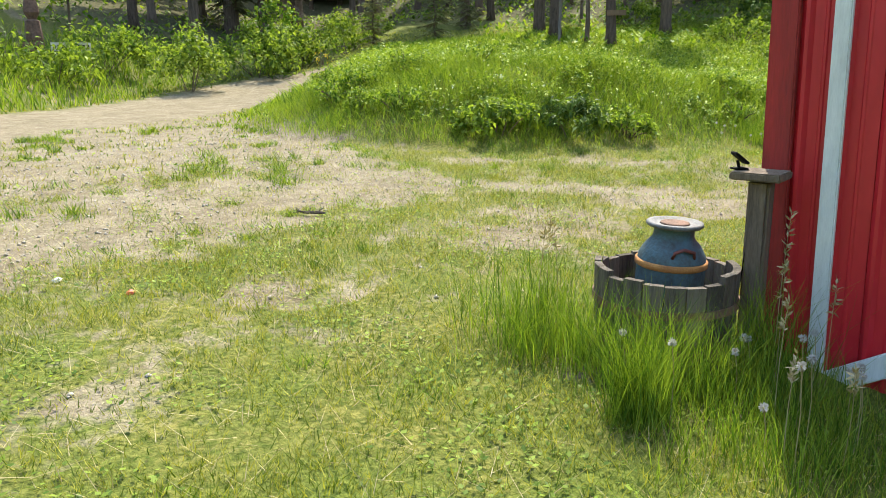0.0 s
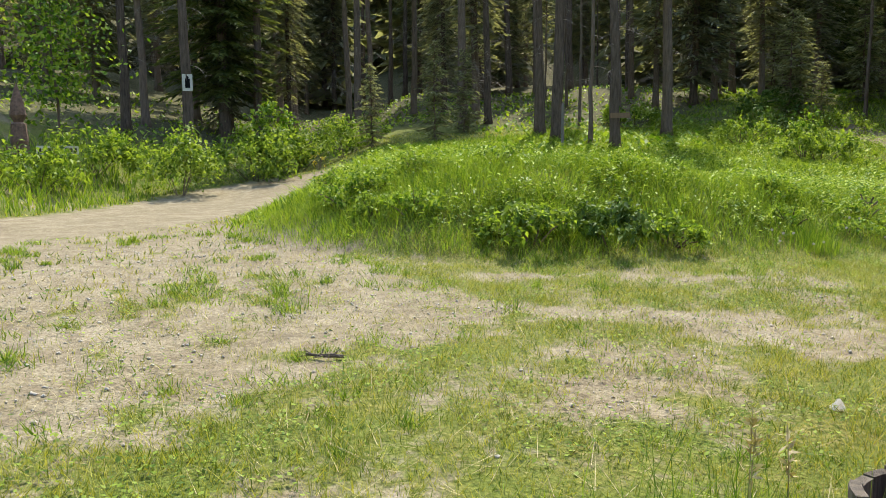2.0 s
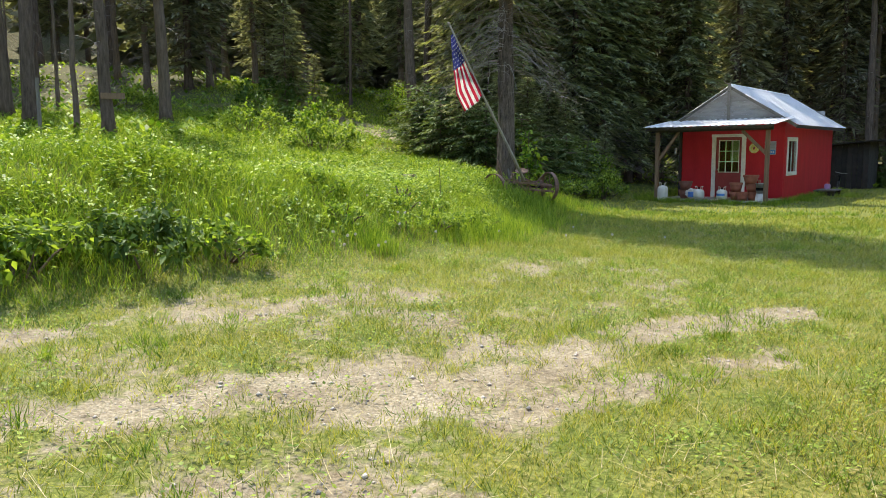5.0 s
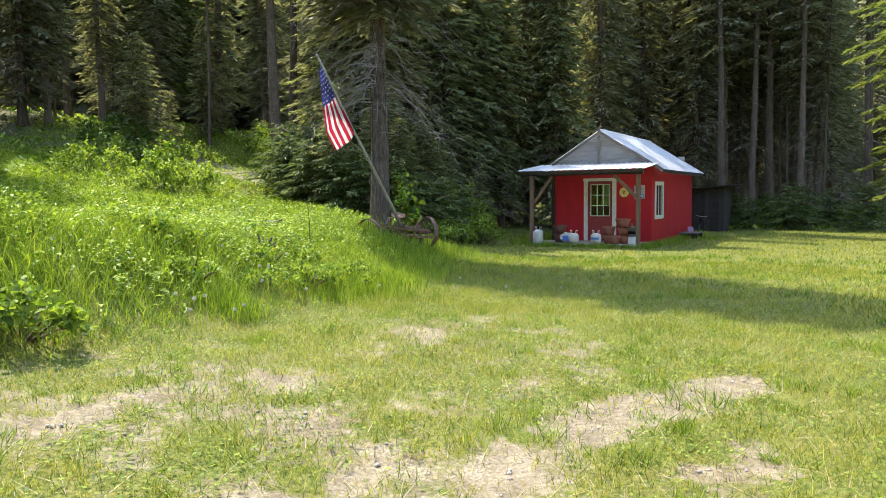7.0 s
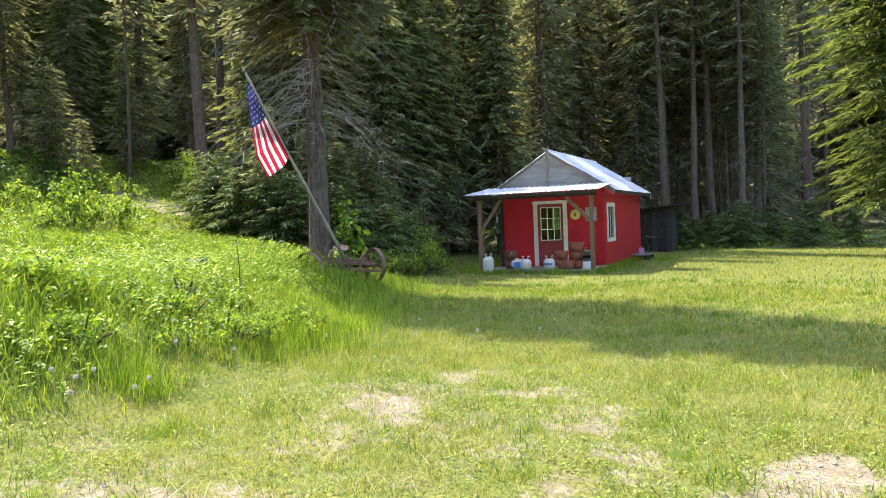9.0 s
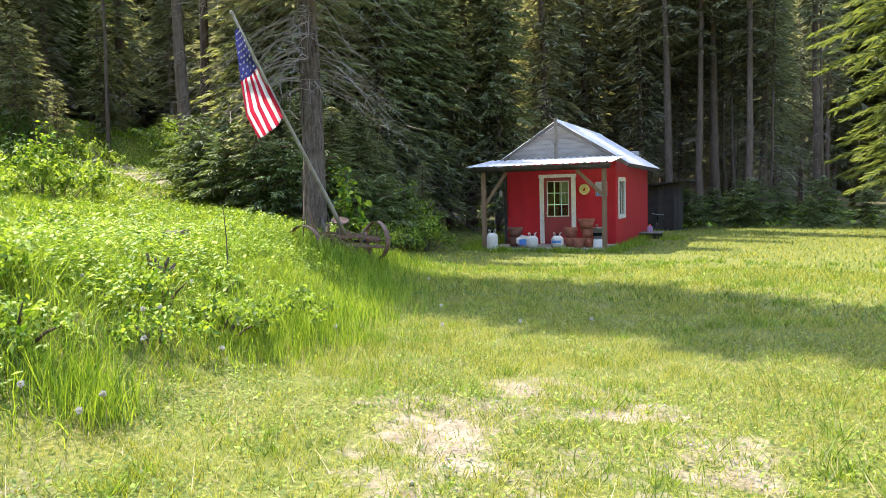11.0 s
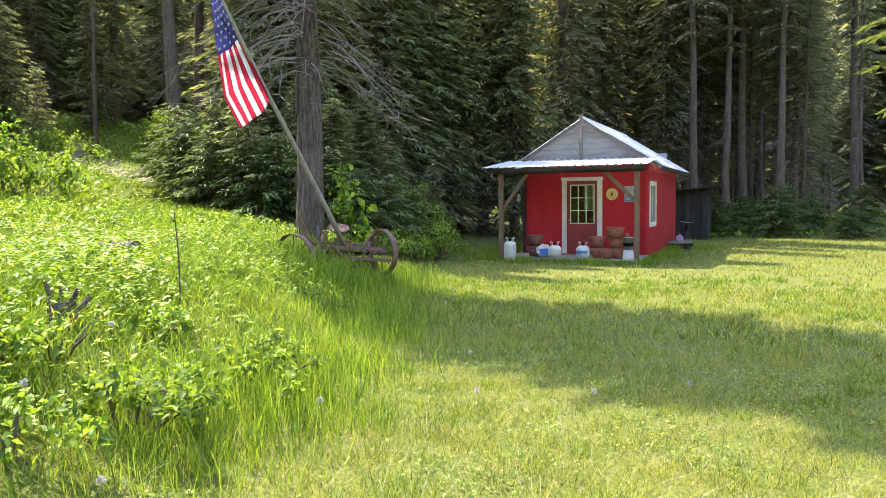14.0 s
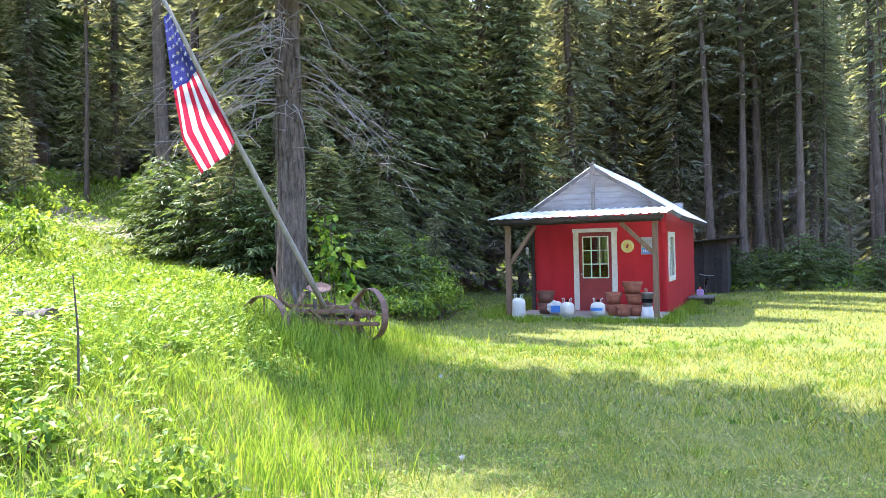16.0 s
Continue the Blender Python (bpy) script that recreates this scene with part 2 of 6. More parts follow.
PAPER = mat("white_paper", (0.80, 0.80, 0.79), (0.92, 0.92, 0.91), 12, 0.8, 0.1, glow=0.45, through=(1, 1, 1))
RED_BIT = mat("red_plastic", (0.55, 0.05, 0.03), (0.75, 0.12, 0.07), 12, 0.5)
STICK = mat("dark_dead_wood", (0.035, 0.026, 0.02), (0.12, 0.09, 0.07), 10, 0.95, 0.6)
STONE = mat("grey_stone", (0.26, 0.235, 0.19), (0.55, 0.51, 0.44), 10, 0.9, 0.5, vary=0.3)
BONE = mat("weathered_antler", (0.13, 0.115, 0.09), (0.30, 0.27, 0.22), 12, 0.7, 0.2)
ROOM = mat("dim_room_lining", (0.05, 0.045, 0.04), (0.10, 0.09, 0.08), 6, 0.9)


# ---- ways to make meshes ----
def part(name, shape, material, parent=None, label="", at=None, smooth_faces=False):
    """Links a bmesh or a mesh as one object, under a thing or a part."""
    if isinstance(shape, bmesh.types.BMesh):
        data = bpy.data.meshes.new(name)
        shape.to_mesh(data)
        shape.free()
    else:
        data = shape
    if not data.materials:
        data.materials.append(material)
    if smooth_faces:
        data.polygons.foreach_set("use_smooth", np.ones(len(data.polygons), bool))
    ob = new(name, data)
    ob.parent = parent
    if at is not None:
        ob.matrix_basis = at
    return tagged(ob, label)


def thing(name, label, category, group="", at=None, kind=""):
    ob = new(name)
    ob.empty_display_size = 0.1
    if at is not None:
        ob.matrix_basis = at
    return tagged(ob, label, category, group, kind)


def box(low, high, bevel=0.0, bm=None, m=None):
    """A box between two corners, with eased edges."""
    own = bmesh.new()
    size, mid = Vector(high) - Vector(low), (Vector(high) + Vector(low)) / 2
    bmesh.ops.create_cube(own, size=1, matrix=Matrix.Translation(mid) @ Matrix.Diagonal((*size, 1)))
    if bevel:
        bmesh.ops.bevel(own, geom=own.edges[:], offset=min(bevel, min(size) * 0.3), segments=2, affect="EDGES")
    if m is not None:
        bmesh.ops.transform(own, matrix=m, verts=own.verts[:])
    if bm is None:
        return own
    data = bpy.data.meshes.new("joined")
    own.to_mesh(data)
    own.free()
    bm.from_mesh(data)
    bpy.data.meshes.remove(data)
    return bm


def beam(a, b, wide, deep, bevel=0.008, bm=None):
    """A squared timber from a to b."""
    a, b = Vector(a), Vector(b)
    m = Matrix.Translation(a) @ (b - a).to_track_quat("Z", "Y").to_matrix().to_4x4()
    return box((-wide / 2, -deep / 2, 0), (wide / 2, deep / 2, (b - a).length), bevel, bm, m)


def lathe(profile, sides=24, bm=None, m=None):
    """Turns (radius, z) pairs round the z axis."""
    bm = bm or bmesh.new()
    rings = []
    for r, z in profile:
        ring = []
        for k in range(sides):
            a = 2 * math.pi * k / sides
            p = Vector((max(r, 0.0005) * math.cos(a), max(r, 0.0005) * math.sin(a), z))
            ring.append(bm.verts.new(m @ p if m is not None else p))
        rings.append(ring)
    for p, q in zip(rings, rings[1:]):
        for k in range(sides):
            bm.faces.new((p[k], p[(k + 1) % sides], q[(k + 1) % sides], q[k]))
    bm.faces.new(rings[0][::-1])
    bm.faces.new(rings[-1])
    return bm


def tube(points, radii, sides=7, bm=None):
    """A round rod or limb along points."""
    bm = bm or bmesh.new()
    points = [Vector(p) for p in points]
    rings = []
    for i, p in enumerate(points):
        along = (points[min(i + 1, len(points) - 1)] - points[max(i - 1, 0)]).normalized()
        side = along.cross(Vector((0, 0, 1)) if abs(along.z) < 0.9 else Vector((1, 0, 0))).normalized()
        up = side.cross(along)
        r = float(radii[i] if isinstance(radii, (list, tuple)) else radii)
        rings.append([bm.verts.new(p + r * (math.cos(2 * math.pi * k / sides) * side + math.sin(2 * math.pi * k / sides) * up)) for k in range(sides)])
    for p, q in zip(rings, rings[1:]):
        for k in range(sides):
            bm.faces.new((p[k], p[(k + 1) % sides], q[(k + 1) % sides], q[k]))
    bm.faces.new(rings[0][::-1])
    bm.faces.new(rings[-1])
    return bm


def ring_bar(radius, thick, wide, sides=28, m=None, bm=None):
    """A flat hoop round the z axis."""
    bm = bm or bmesh.new()
    loops = []
    for r, z in ((radius, -wide / 2), (radius, wide / 2), (radius - thick, wide / 2), (radius - thick, -wide / 2)):
        loops.append([bm.verts.new((m or Matrix()) @ Vector((r * math.cos(2 * math.pi * k / sides), r * math.sin(2 * math.pi * k / sides), z))) for k in range(sides)])
    for i in range(4):
        for k in range(sides):
            bm.faces.new((loops[i][k], loops[i][(k + 1) % sides], loops[(i + 1) % 4][(k + 1) % sides], loops[(i + 1) % 4][k]))
    return bm


def mesh_np(name, verts, tris):
    """A mesh from arrays of places and triangles."""
    data = bpy.data.meshes.new(name)
    verts, tris = np.asarray(verts, np.float32).reshape(-1, 3), np.asarray(tris, np.int32).reshape(-1, 3)
    data.vertices.add(len(verts))
    data.vertices.foreach_set("co", verts.ravel())
    data.loops.add(len(tris) * 3)
    data.loops.foreach_set("vertex_index", tris.ravel())
    data.polygons.add(len(tris))
    data.polygons.foreach_set("loop_start", np.arange(0, len(tris) * 3, 3, dtype=np.int32))
    data.update(calc_edges=True)
    return data


def kites(base, along, side, droop=None):
    """Pointed leaves: base, tip vector and half-width vector of each. Two triangles a leaf, gently folded."""
    base, along, side = (np.asarray(v, float) for v in (base, along, side))
    n = len(base)
    mid = base + along * 0.45
    tip = base + along
    if droop is not None:
        tip = tip + droop
    verts = np.stack([base, mid + side, tip, mid - side], 1).reshape(-1, 3)
    k = np.arange(n)[:, None] * 4
    tris = np.concatenate([k + np.array([[0, 1, 2]]), k + np.array([[0, 2, 3]])], 1).reshape(-1, 3)
    return verts, tris


def blades(base, along, side):
    """Grass blades, one triangle each."""
    verts = np.stack([base - side, base + side, base + along], 1).reshape(-1, 3)
    return verts, np.arange(len(verts)).reshape(-1, 3)


def bent_blades(base, along, side, lean):
    """Taller blades of three triangles, bowed over."""
    mid = base + along * 0.55
    tip = base + along + lean
    verts = np.stack([base - side, base + side, mid + side * 0.8 + lean * 0.25, mid - side * 0.8 + lean * 0.25, tip], 1).reshape(-1, 3)
    k = np.arange(len(base))[:, None] * 5
    tris = np.concatenate([k + np.array([[0, 1, 2]]), k + np.array([[0, 2, 3]]), k + np.array([[3, 2, 4]])], 1).reshape(-1, 3)
    return verts, tris


def join(sets):
    verts, tris, at = [], [], 0
    for v, t in sets:
        verts.append(v)
        tris.append(t + at)
        at += len(v)
    return np.concatenate(verts), np.concatenate(tris)


def unit(v):
    return v / np.maximum(np.linalg.norm(v, axis=-1, keepdims=True), 1e-9)


# ---- the lie of the land ----
def smooth(a, b, v):
    t = np.clip((v - a) / (b - a), 0, 1)
    return t * t * (3 - 2 * t)


def soft_min(a, b, k=0.6):
    h = np.clip(0.5 + 0.5 * (b - a) / k, 0, 1)
    return b + (a - b) * h - k * h * (1 - h)


FOOT_X = [6.0, 7.0, 8.5, 10.5, 12.4, 14.0, 16.0, 19.0, 22.0, 26.0, 40.0]
FOOT_Y = [9.2, 6.7, 5.5, 4.4, 3.6, 3.2, 2.7, 1.9, 1.2, 0.9, 4.0]


def inside_mound(x, y):
    """How far a place lies inside the foot of the grassy bank."""
    s = soft_min(x - 5.8, y - np.interp(x, FOOT_X, FOOT_Y))
    return soft_min(s, (x - 6.3) * 0.72 - (y - 12.4) * 0.69)


def wave(x, y, seed=0.0):
    """Gentle unevenness of the ground, about -1 to 1."""
    return (np.sin(0.9 * x + 1.3 * y + seed) + np.sin(1.7 * x - 0.8 * y + 2.1 * seed + 1.0) + np.sin(-0.5 * x + 2.3 * y + 0.7 * seed)) / 3


def height(x, y):
    """The ground's height."""
    x, y = np.asarray(x, float), np.asarray(y, float)
    s = inside_mound(x, y)
    z = 0.035 * np.clip(y, 0, 14) - 0.022 * np.clip(x - 10, 0, 16) * (1 - smooth(2, 6, y))
    z = z + (1.0 - 0.42 * smooth(10, 14, x)) * smooth(-0.3 * smooth(10, 13, x), 3.6 - 0.9 * smooth(10, 14, x), s)
    z = z + 0.35 * smooth(24, 31, x) * (1 - smooth(33, 38, x)) * smooth(4, 7.5, y) * (1 - smooth(11, 14, y))
    lane = (y - 12.4) * 0.69 - (x - 6.3) * 0.72
    w = 0.55 * x + 0.83 * y - 18 - 5 * smooth(-3, 2, lane)
    z = z + 0.13 * (w * 0.5 + np.sqrt(w * w * 0.25 + 2.0)) * (1 - 0.6 * smooth(45, 120, w))
    z = z + 0.26 * np.clip(lane - 5.0, 0, 14)
    z = z + 0.9 * smooth(28, 44, x) * smooth(5, 11, y)
    z = z + 0.7 * smooth(33, 38, x - 0.5 * (y - 12)) * smooth(9.0, 12.5, y)
    z = z - 0.13 * np.exp(-((x - 3.1) ** 2 + (y - 0.6) ** 2) / 0.35)
    bed = band(x, y, TRAIL, 1.5, 1.4)
    z = z * (1 - bed) + (2.15 + 0.10 * (x - 31)) * bed
    far = np.hypot(x - 8, y - 3) - 74
    z = z + 0.42 * np.clip(far, 0, 170) ** 1.0
    return z - 0.13 * 0.1 + 0.02 * wave(x, y, 1.0) + 0.12 * wave(0.35 * x, 0.35 * y, 4.0) * smooth(1, 6, s)


def ground_at(x, y):
    return float(height(x, y))


def band(x, y, line, half, soft):
    """1 along a line of places, falling to 0 beyond its half-width."""
    best = np.full(np.shape(x), 1e9)
    for (ax, ay), (bx, by) in zip(line, line[1:]):
        dx, dy = bx - ax, by - ay
        t = np.clip(((x - ax) * dx + (y - ay) * dy) / (dx * dx + dy * dy), 0, 1)
        best = np.minimum(best, np.hypot(x - ax - t * dx, y - ay - t * dy))
    return 1 - smooth(half - soft, half + soft, best)


LATTICE = np.random.RandomState(5).rand(64, 64)


def patchy(x, y, size):
    """Soft random patches, 0 to 1."""
    u, v = np.asarray(x) / size + 100, np.asarray(y) / size + 100
    i, j = np.floor(u).astype(int), np.floor(v).astype(int)
    f, g = u - i, v - j
    f, g = f * f * (3 - 2 * f), g * g * (3 - 2 * g)
    at = lambda a, b: LATTICE[a % 64, b % 64]
    return (at(i, j) * (1 - f) + at(i + 1, j) * f) * (1 - g) + (at(i, j + 1) * (1 - f) + at(i + 1, j + 1) * f) * g


ROAD = [(-60, 8), (-12, 11.8), (-3, 12.6), (2, 13.6), (5.2, 15.0), (8.6, 17.6), (12.4, 20.6), (14.5, 21.4)]
TRAIL = [(38.5, 13.0), (36.2, 11.5), (34.0, 10.2), (32.0, 8.6), (30.4, 7.4)]


def dirt(x, y):
    """How bare the ground is."""
    d = 1.1 * band(x, y, ROAD, 2.1, 0.7)
    d = np.maximum(d, 0.86 * smooth(3.9, 5.5, y + 0.3 * np.clip(2 - x, 0, 6)) * (1 - smooth(4.6, 6.8, x - 0.25 * (y - 5))) * (1 - smooth(0.0, 1.6, y - np.interp(x, [-60, -12, -3, 2, 5.2, 8.6], [8, 11.8, 12.6, 13.6, 15.0, 17.6]))))
    # wheel tracks and worn patches across the lawn
    for line, half, much in (([(6.4, 6.4), (7.4, 5.6), (7.8, 4.9), (8.3, 4.4), (8.9, 3.8)], 0.28, 0.82), ([(4.4, 5.6), (5.2, 5.1), (5.9, 4.5), (6.3, 3.8)], 0.36, 0.85),
                             ([(5.8, 3.7), (6.4, 3.1), (6.8, 2.7), (7.5, 2.3), (8.0, 1.8), (8.7, 0.9)], 0.26, 0.95), ([(6.7, 3.6), (7.1, 3.2), (7.5, 3.0)], 0.24, 0.8),
                             ([(5.9, 2.9), (6.4, 2.5), (6.8, 1.9), (7.3, 1.2)], 0.28, 0.68), ([(8.4, 1.1), (8.8, 0.6)], 0.28, 0.95), ([(8.2, 4.1), (9.6, 3.3), (11.0, 2.6)], 0.5, 0.5),
                             ([(8.5, 2.5), (10.2, 1.5), (11.6, 1.8)], 0.45, 0.5), ([(11.2, 2.9), (11.6, 2.0)], 0.4, 0.5), ([(1.2, 5.0), (2.2, 4.5)], 0.4, 0.6)):
        d = np.maximum(d, much * band(x, y, line, half, 0.32))
    d = np.maximum(d, 0.22 * band(x, y, [(12.8, -1.6), (15.6, -2.2), (20, -4)], 0.5, 0.5))
    d = np.maximum(d, 1.3 * band(x, y, TRAIL, 0.95, 0.4))
    d = np.maximum(d, 0.6 * band(x, y, [(2.6, 1.7), (2.9, 1.5)], 0.25, 0.2))
    yard = 0.62 * smooth(1.2, 3.2, y + 0.35 * np.clip(x - 6, 0, 9)) * (1 - smooth(9, 13, x)) * (1 - smooth(0.2, 0.9, inside_mound(x, y)))
    d = np.maximum(d, yard * (0.15 + 0.5 * patchy(x + 4, y, 1.7) + 0.45 * patchy(x, y + 31, 0.5)))
    mottle = 0.19 + 0.3 * patchy(x, y, 0.85) + 0.46 * patchy(x + 9, y, 0.31) + 0.5 * patchy(x, y + 17, 0.12) - 0.3 * smooth(0.58, 0.78, patchy(x + 3, y + 8, 0.22))
    return np.clip(np.maximum(d * mottle, 0.85 * band(x, y, ROAD, 2.0, 0.6) * (0.6 + 0.6 * patchy(x, y, 0.6))), 0, 1)


def woods(x, y):
    """1 on the needle floor under the trees."""
    back = smooth(24, 31, 0.55 * x + 0.83 * y) * smooth(34, 40, x + 0.2 * y) + smooth(33, 40, 0.35 * x + y)
    open_slope = band(x, y, [(22, 8), (34, 11), (46, 15), (58, 20)], 5.5, 2.5)
    return np.clip(back + smooth(36, 40, x - 0.12 * y) + smooth(30, 36, -0.7 * y + 0.45 * x), 0, 1) * (1 - open_slope)


def build_ground():
    def steps(low, fine_low, fine_high, high, fine, growth):
        mid = list(np.arange(fine_low, fine_high, fine))
        up, d = [mid[-1]], fine
        while up[-1] < high:
            d = min(d * growth, 40)
            up.append(up[-1] + d)
        down, d = [mid[0]], fine
        while down[-1] > low:
            d = min(d * growth, 40)
            down.append(down[-1] - d)
        return np.array(down[:0:-1] + mid + up[1:])

    xs = steps(-600, 0, 15, 900, 0.11, 1.08)
    ys = steps(-600, -3, 10, 900, 0.11, 1.08)
    gx, gy = np.meshgrid(xs, ys, indexing="ij")
    d = dirt(gx, gy)
    gz = height(gx, gy) - 0.03 * d + 0.012 * (patchy(gx, gy, 0.25) - 0.5)
    n, m = gx.shape
    verts = np.stack([gx, gy, gz], -1).reshape(-1, 3)
    k = (np.arange(n - 1)[:, None] * m + np.arange(m - 1)[None]).reshape(-1, 1)
    tris = np.concatenate([k + np.array([[0, m, m + 1]]), k + np.array([[0, m + 1, 1]])], 1).reshape(-1, 3)
    data = mesh_np("ground", verts, tris)
    for name, value in (("dirt", d), ("woods", woods(gx, gy))):
        layer = data.attributes.new(name, "FLOAT", "POINT")
        layer.data.foreach_set("value", value.astype(np.float32).ravel())
    tagged(part("ground", data, GROUND, smooth_faces=True), "grassy yard with bare stony dirt and a wooded slope", "ground", kind="structure")


build_ground()


# ---- trees ----
def trunk_mesh(h, r, sides=10, lean=0.02, seed=0, flare=1.5):
    rnd = random.Random(seed)
    pts, radii = [], []
    n = 12
    for i in range(n + 1):
        f = (i / n) ** 1.4
        pts.append((lean * h * f + 0.03 * rnd.uniform(-1, 1) * (i > 0), 0.03 * rnd.uniform(-1, 1) * (i > 0), -0.25 + f * (h + 0.25)))
        radii.append(max(0.01, r * (1 - 0.88 * f) * (1 + (flare - 1) * math.exp(-f * h / 0.35))))
    return tube(pts, radii, sides)


def crown_arrays(h, low, spread, seed, whorl=0.42, per=5, step=0.16, twig=0.42, width=0.05, droop=0.35, taper=1.0):
    """Needle sprays along drooping branches, whorl above whorl."""
    rnd = np.random.RandomState(seed)
    base, along, side, drop = [], [], [], []
    limbs = []
    z = low
    while z < h - 0.15:
        f = (z - low) / (h - low)
        for k in range(per):
            a = 2 * math.pi * (k + rnd.rand()) / per + z * 2.4
            length = spread * ((1 - f) ** taper) * rnd.uniform(0.65, 1.12) * min(1, 0.55 + 2.2 * f) + 0.12
            out = np.array([math.cos(a), math.sin(a), 0])
            cross = np.array([-out[1], out[0], 0])
            rise = 0.35 * f - 0.1
            n = max(3, int(length / step))
            t = (np.arange(n) + rnd.rand(n) * 0.6) / n
            p = np.array([0, 0, z + rnd.uniform(-0.15, 0.15)]) + out * (t * length)[:, None]
            p[:, 2] += rise * length * t - droop * length * t ** 1.7 + 0.12 * droop * length * t ** 4
            limbs.append((p[0], p[n // 2], p[-1]))
            for s in (-1, 1):
                reach = twig * (0.55 + 0.75 * np.sqrt(np.clip(1 - t, 0, 1))) * min(1.0, 0.45 + length / 2.5) * rnd.uniform(0.7, 1.2, n)
                way = unit(out * (0.55 + 0.6 * t)[:, None] + s * cross * (0.9 - 0.3 * t)[:, None] + rnd.normal(0, 0.16, (n, 3)))
                base.append(p + rnd.normal(0, 0.02, (n, 3)))
                along.append(way * reach[:, None])
                wide = unit(np.cross(way, rnd.normal(0, 0.45, (n, 3)) + np.array([0, 0, 1.0])))
                side.append(wide * (width * rnd.uniform(0.7, 1.3, n))[:, None])
                drop.append(np.stack([np.zeros(n), np.zeros(n), -reach * rnd.uniform(0.1, 0.5, n)], 1))
            base.append(p[-1:])
            along.append(out[None] * twig * 0.8)
            side.append(cross[None] * width)
            drop.append(np.array([[0, 0, -0.05]]))
        z += whorl * rnd.uniform(0.7, 1.3) * (0.55 + 0.45 * (1 - f))
    return kites(np.concatenate(base), np.concatenate(along), np.concatenate(side), np.concatenate(drop)), limbs


def dead_mesh(low, high, spread, count, seed, thick=0.014, curl=0.5):
    """Bare, drooping dead branches with side twigs."""
    rnd = random.Random(seed)
    bm = bmesh.new()
    for i in range(count):
        z, a = rnd.uniform(low, high), rnd.uniform(0, 2 * math.pi)
        length = spread * rnd.uniform(0.4, 1.1)
        out, cross = Vector((math.cos(a), math.sin(a), 0)), Vector((-math.sin(a), math.cos(a), 0))
        pts = []
        bend = rnd.uniform(-0.3, 0.3)
        for j in range(5):
            t = j / 4
            pts.append(Vector((0, 0, z)) + out * length * t + cross * length * bend * t * t + Vector((0, 0, length * (0.12 * t - curl * t * t))))
        tube(pts, [thick * (1 - 0.8 * j / 4) for j in range(5)], 3, bm)
        for j in range(2, 5):
            for s in (-1, 1):
                if rnd.random() < 0.75:
                    q = pts[j] + (out * 0.5 + cross * s * rnd.uniform(0.4, 1) + Vector((0, 0, rnd.uniform(-0.9, 0.1)))) * length * 0.28
                    tube([pts[j], q], [thick * 0.45, thick * 0.2], 3, bm)
    return bm


def limb_mesh(limbs, thick=0.02):
    bm = bmesh.new()
    for a, b, c in limbs:
        tube([(0, 0, a[2]), tuple(b), tuple(c)], [thick * 1.2, thick * 0.7, thick * 0.2], 3, bm)
    return bm


def conifer(name, label, h, r, low, spread, seed, needles, group, dead=0, dead_low=1.5, dead_spread=1.6, bark=None, **more):
    tree = thing(name, label, "tree", group)
    part("trunk", trunk_mesh(h, r, seed=seed), bark or BARK, tree, smooth_faces=True)
    (v, t), limbs = crown_arrays(h, low, spread, seed, **more)
    tagged(part("crown", mesh_np("crown", v, t), needles, tree), kind="stuff")
    tagged(part("branchwork", limb_mesh(limbs[:: 3]), BARK, tree), kind="stuff")
    if dead:
        tagged(part("deadwood", dead_mesh(dead_low, low + 2.5, dead_spread, dead, seed), DEAD, tree, "bare grey dead branches"), kind="stuff")
    return tree


def stand(tree, places, rnd, size=(0.85, 1.15)):
    """The first at the first place, copies at the rest."""
    for i, (x, y) in enumerate(places):
        m = pose(x, y, ground_at(x, y), 0, 0, rnd.uniform(0, 360))
        s = rnd.uniform(*size)
        if i == 0:
            tree.matrix_basis = m
        else:
            copy_thing(tree, m).scale = (s, s, s)


rnd = random.Random(11)

tall_a = conifer("pine_tree", "tall straight conifer with bare lower trunk and high crown", 21, 0.19, 8.5, 2.0, 3, NEEDLE, "forest trees", dead=16, dead_low=2.5, dead_spread=1.2, whorl=0.7, per=5, step=0.24, twig=0.55, width=0.085)
tall_b = conifer("pine_tree", "tall grey-brown conifer trunk with sparse dead twigs", 22, 0.23, 10, 2.2, 4, NEEDLE, "forest trees", dead=22, dead_low=3, dead_spread=1.5, whorl=0.75, per=5, step=0.24, twig=0.55, width=0.085)
thin = conifer("pine_tree", "thin pale young conifer trunk in the woods", 15, 0.085, 7, 1.2, 5, NEEDLE, "forest trees", dead=12, dead_low=1.5, dead_spread=0.8, whorl=0.6, per=4, step=0.24, twig=0.5, width=0.08)
spruce = conifer("spruce_tree", "dark spruce with drooping needled branches", 17, 0.21, 1.4, 2.7, 6, NEEDLE, "forest trees", dead=30, dead_low=0.8, dead_spread=1.8, whorl=0.5, per=6, step=0.19, twig=0.55, width=0.062, droop=0.42)
spruce_b = conifer("spruce_tree", "tall spruce with hanging olive-green branches", 20, 0.24, 2.2, 3.0, 7, NEEDLE_PALE, "forest trees", dead=34, dead_low=1.0, dead_spread=2.0, whorl=0.55, per=6, step=0.2, twig=0.55, width=0.062, droop=0.5)
fir = conifer("fir_tree", "bushy sunlit fir with layered green branches", 22, 0.28, 2.3, 4.2, 8, NEEDLE_FIR, "forest trees", dead=24, dead_low=0.8, dead_spread=1.4, whorl=0.5, per=9, step=0.1, twig=0.5, width=0.034, droop=0.24)
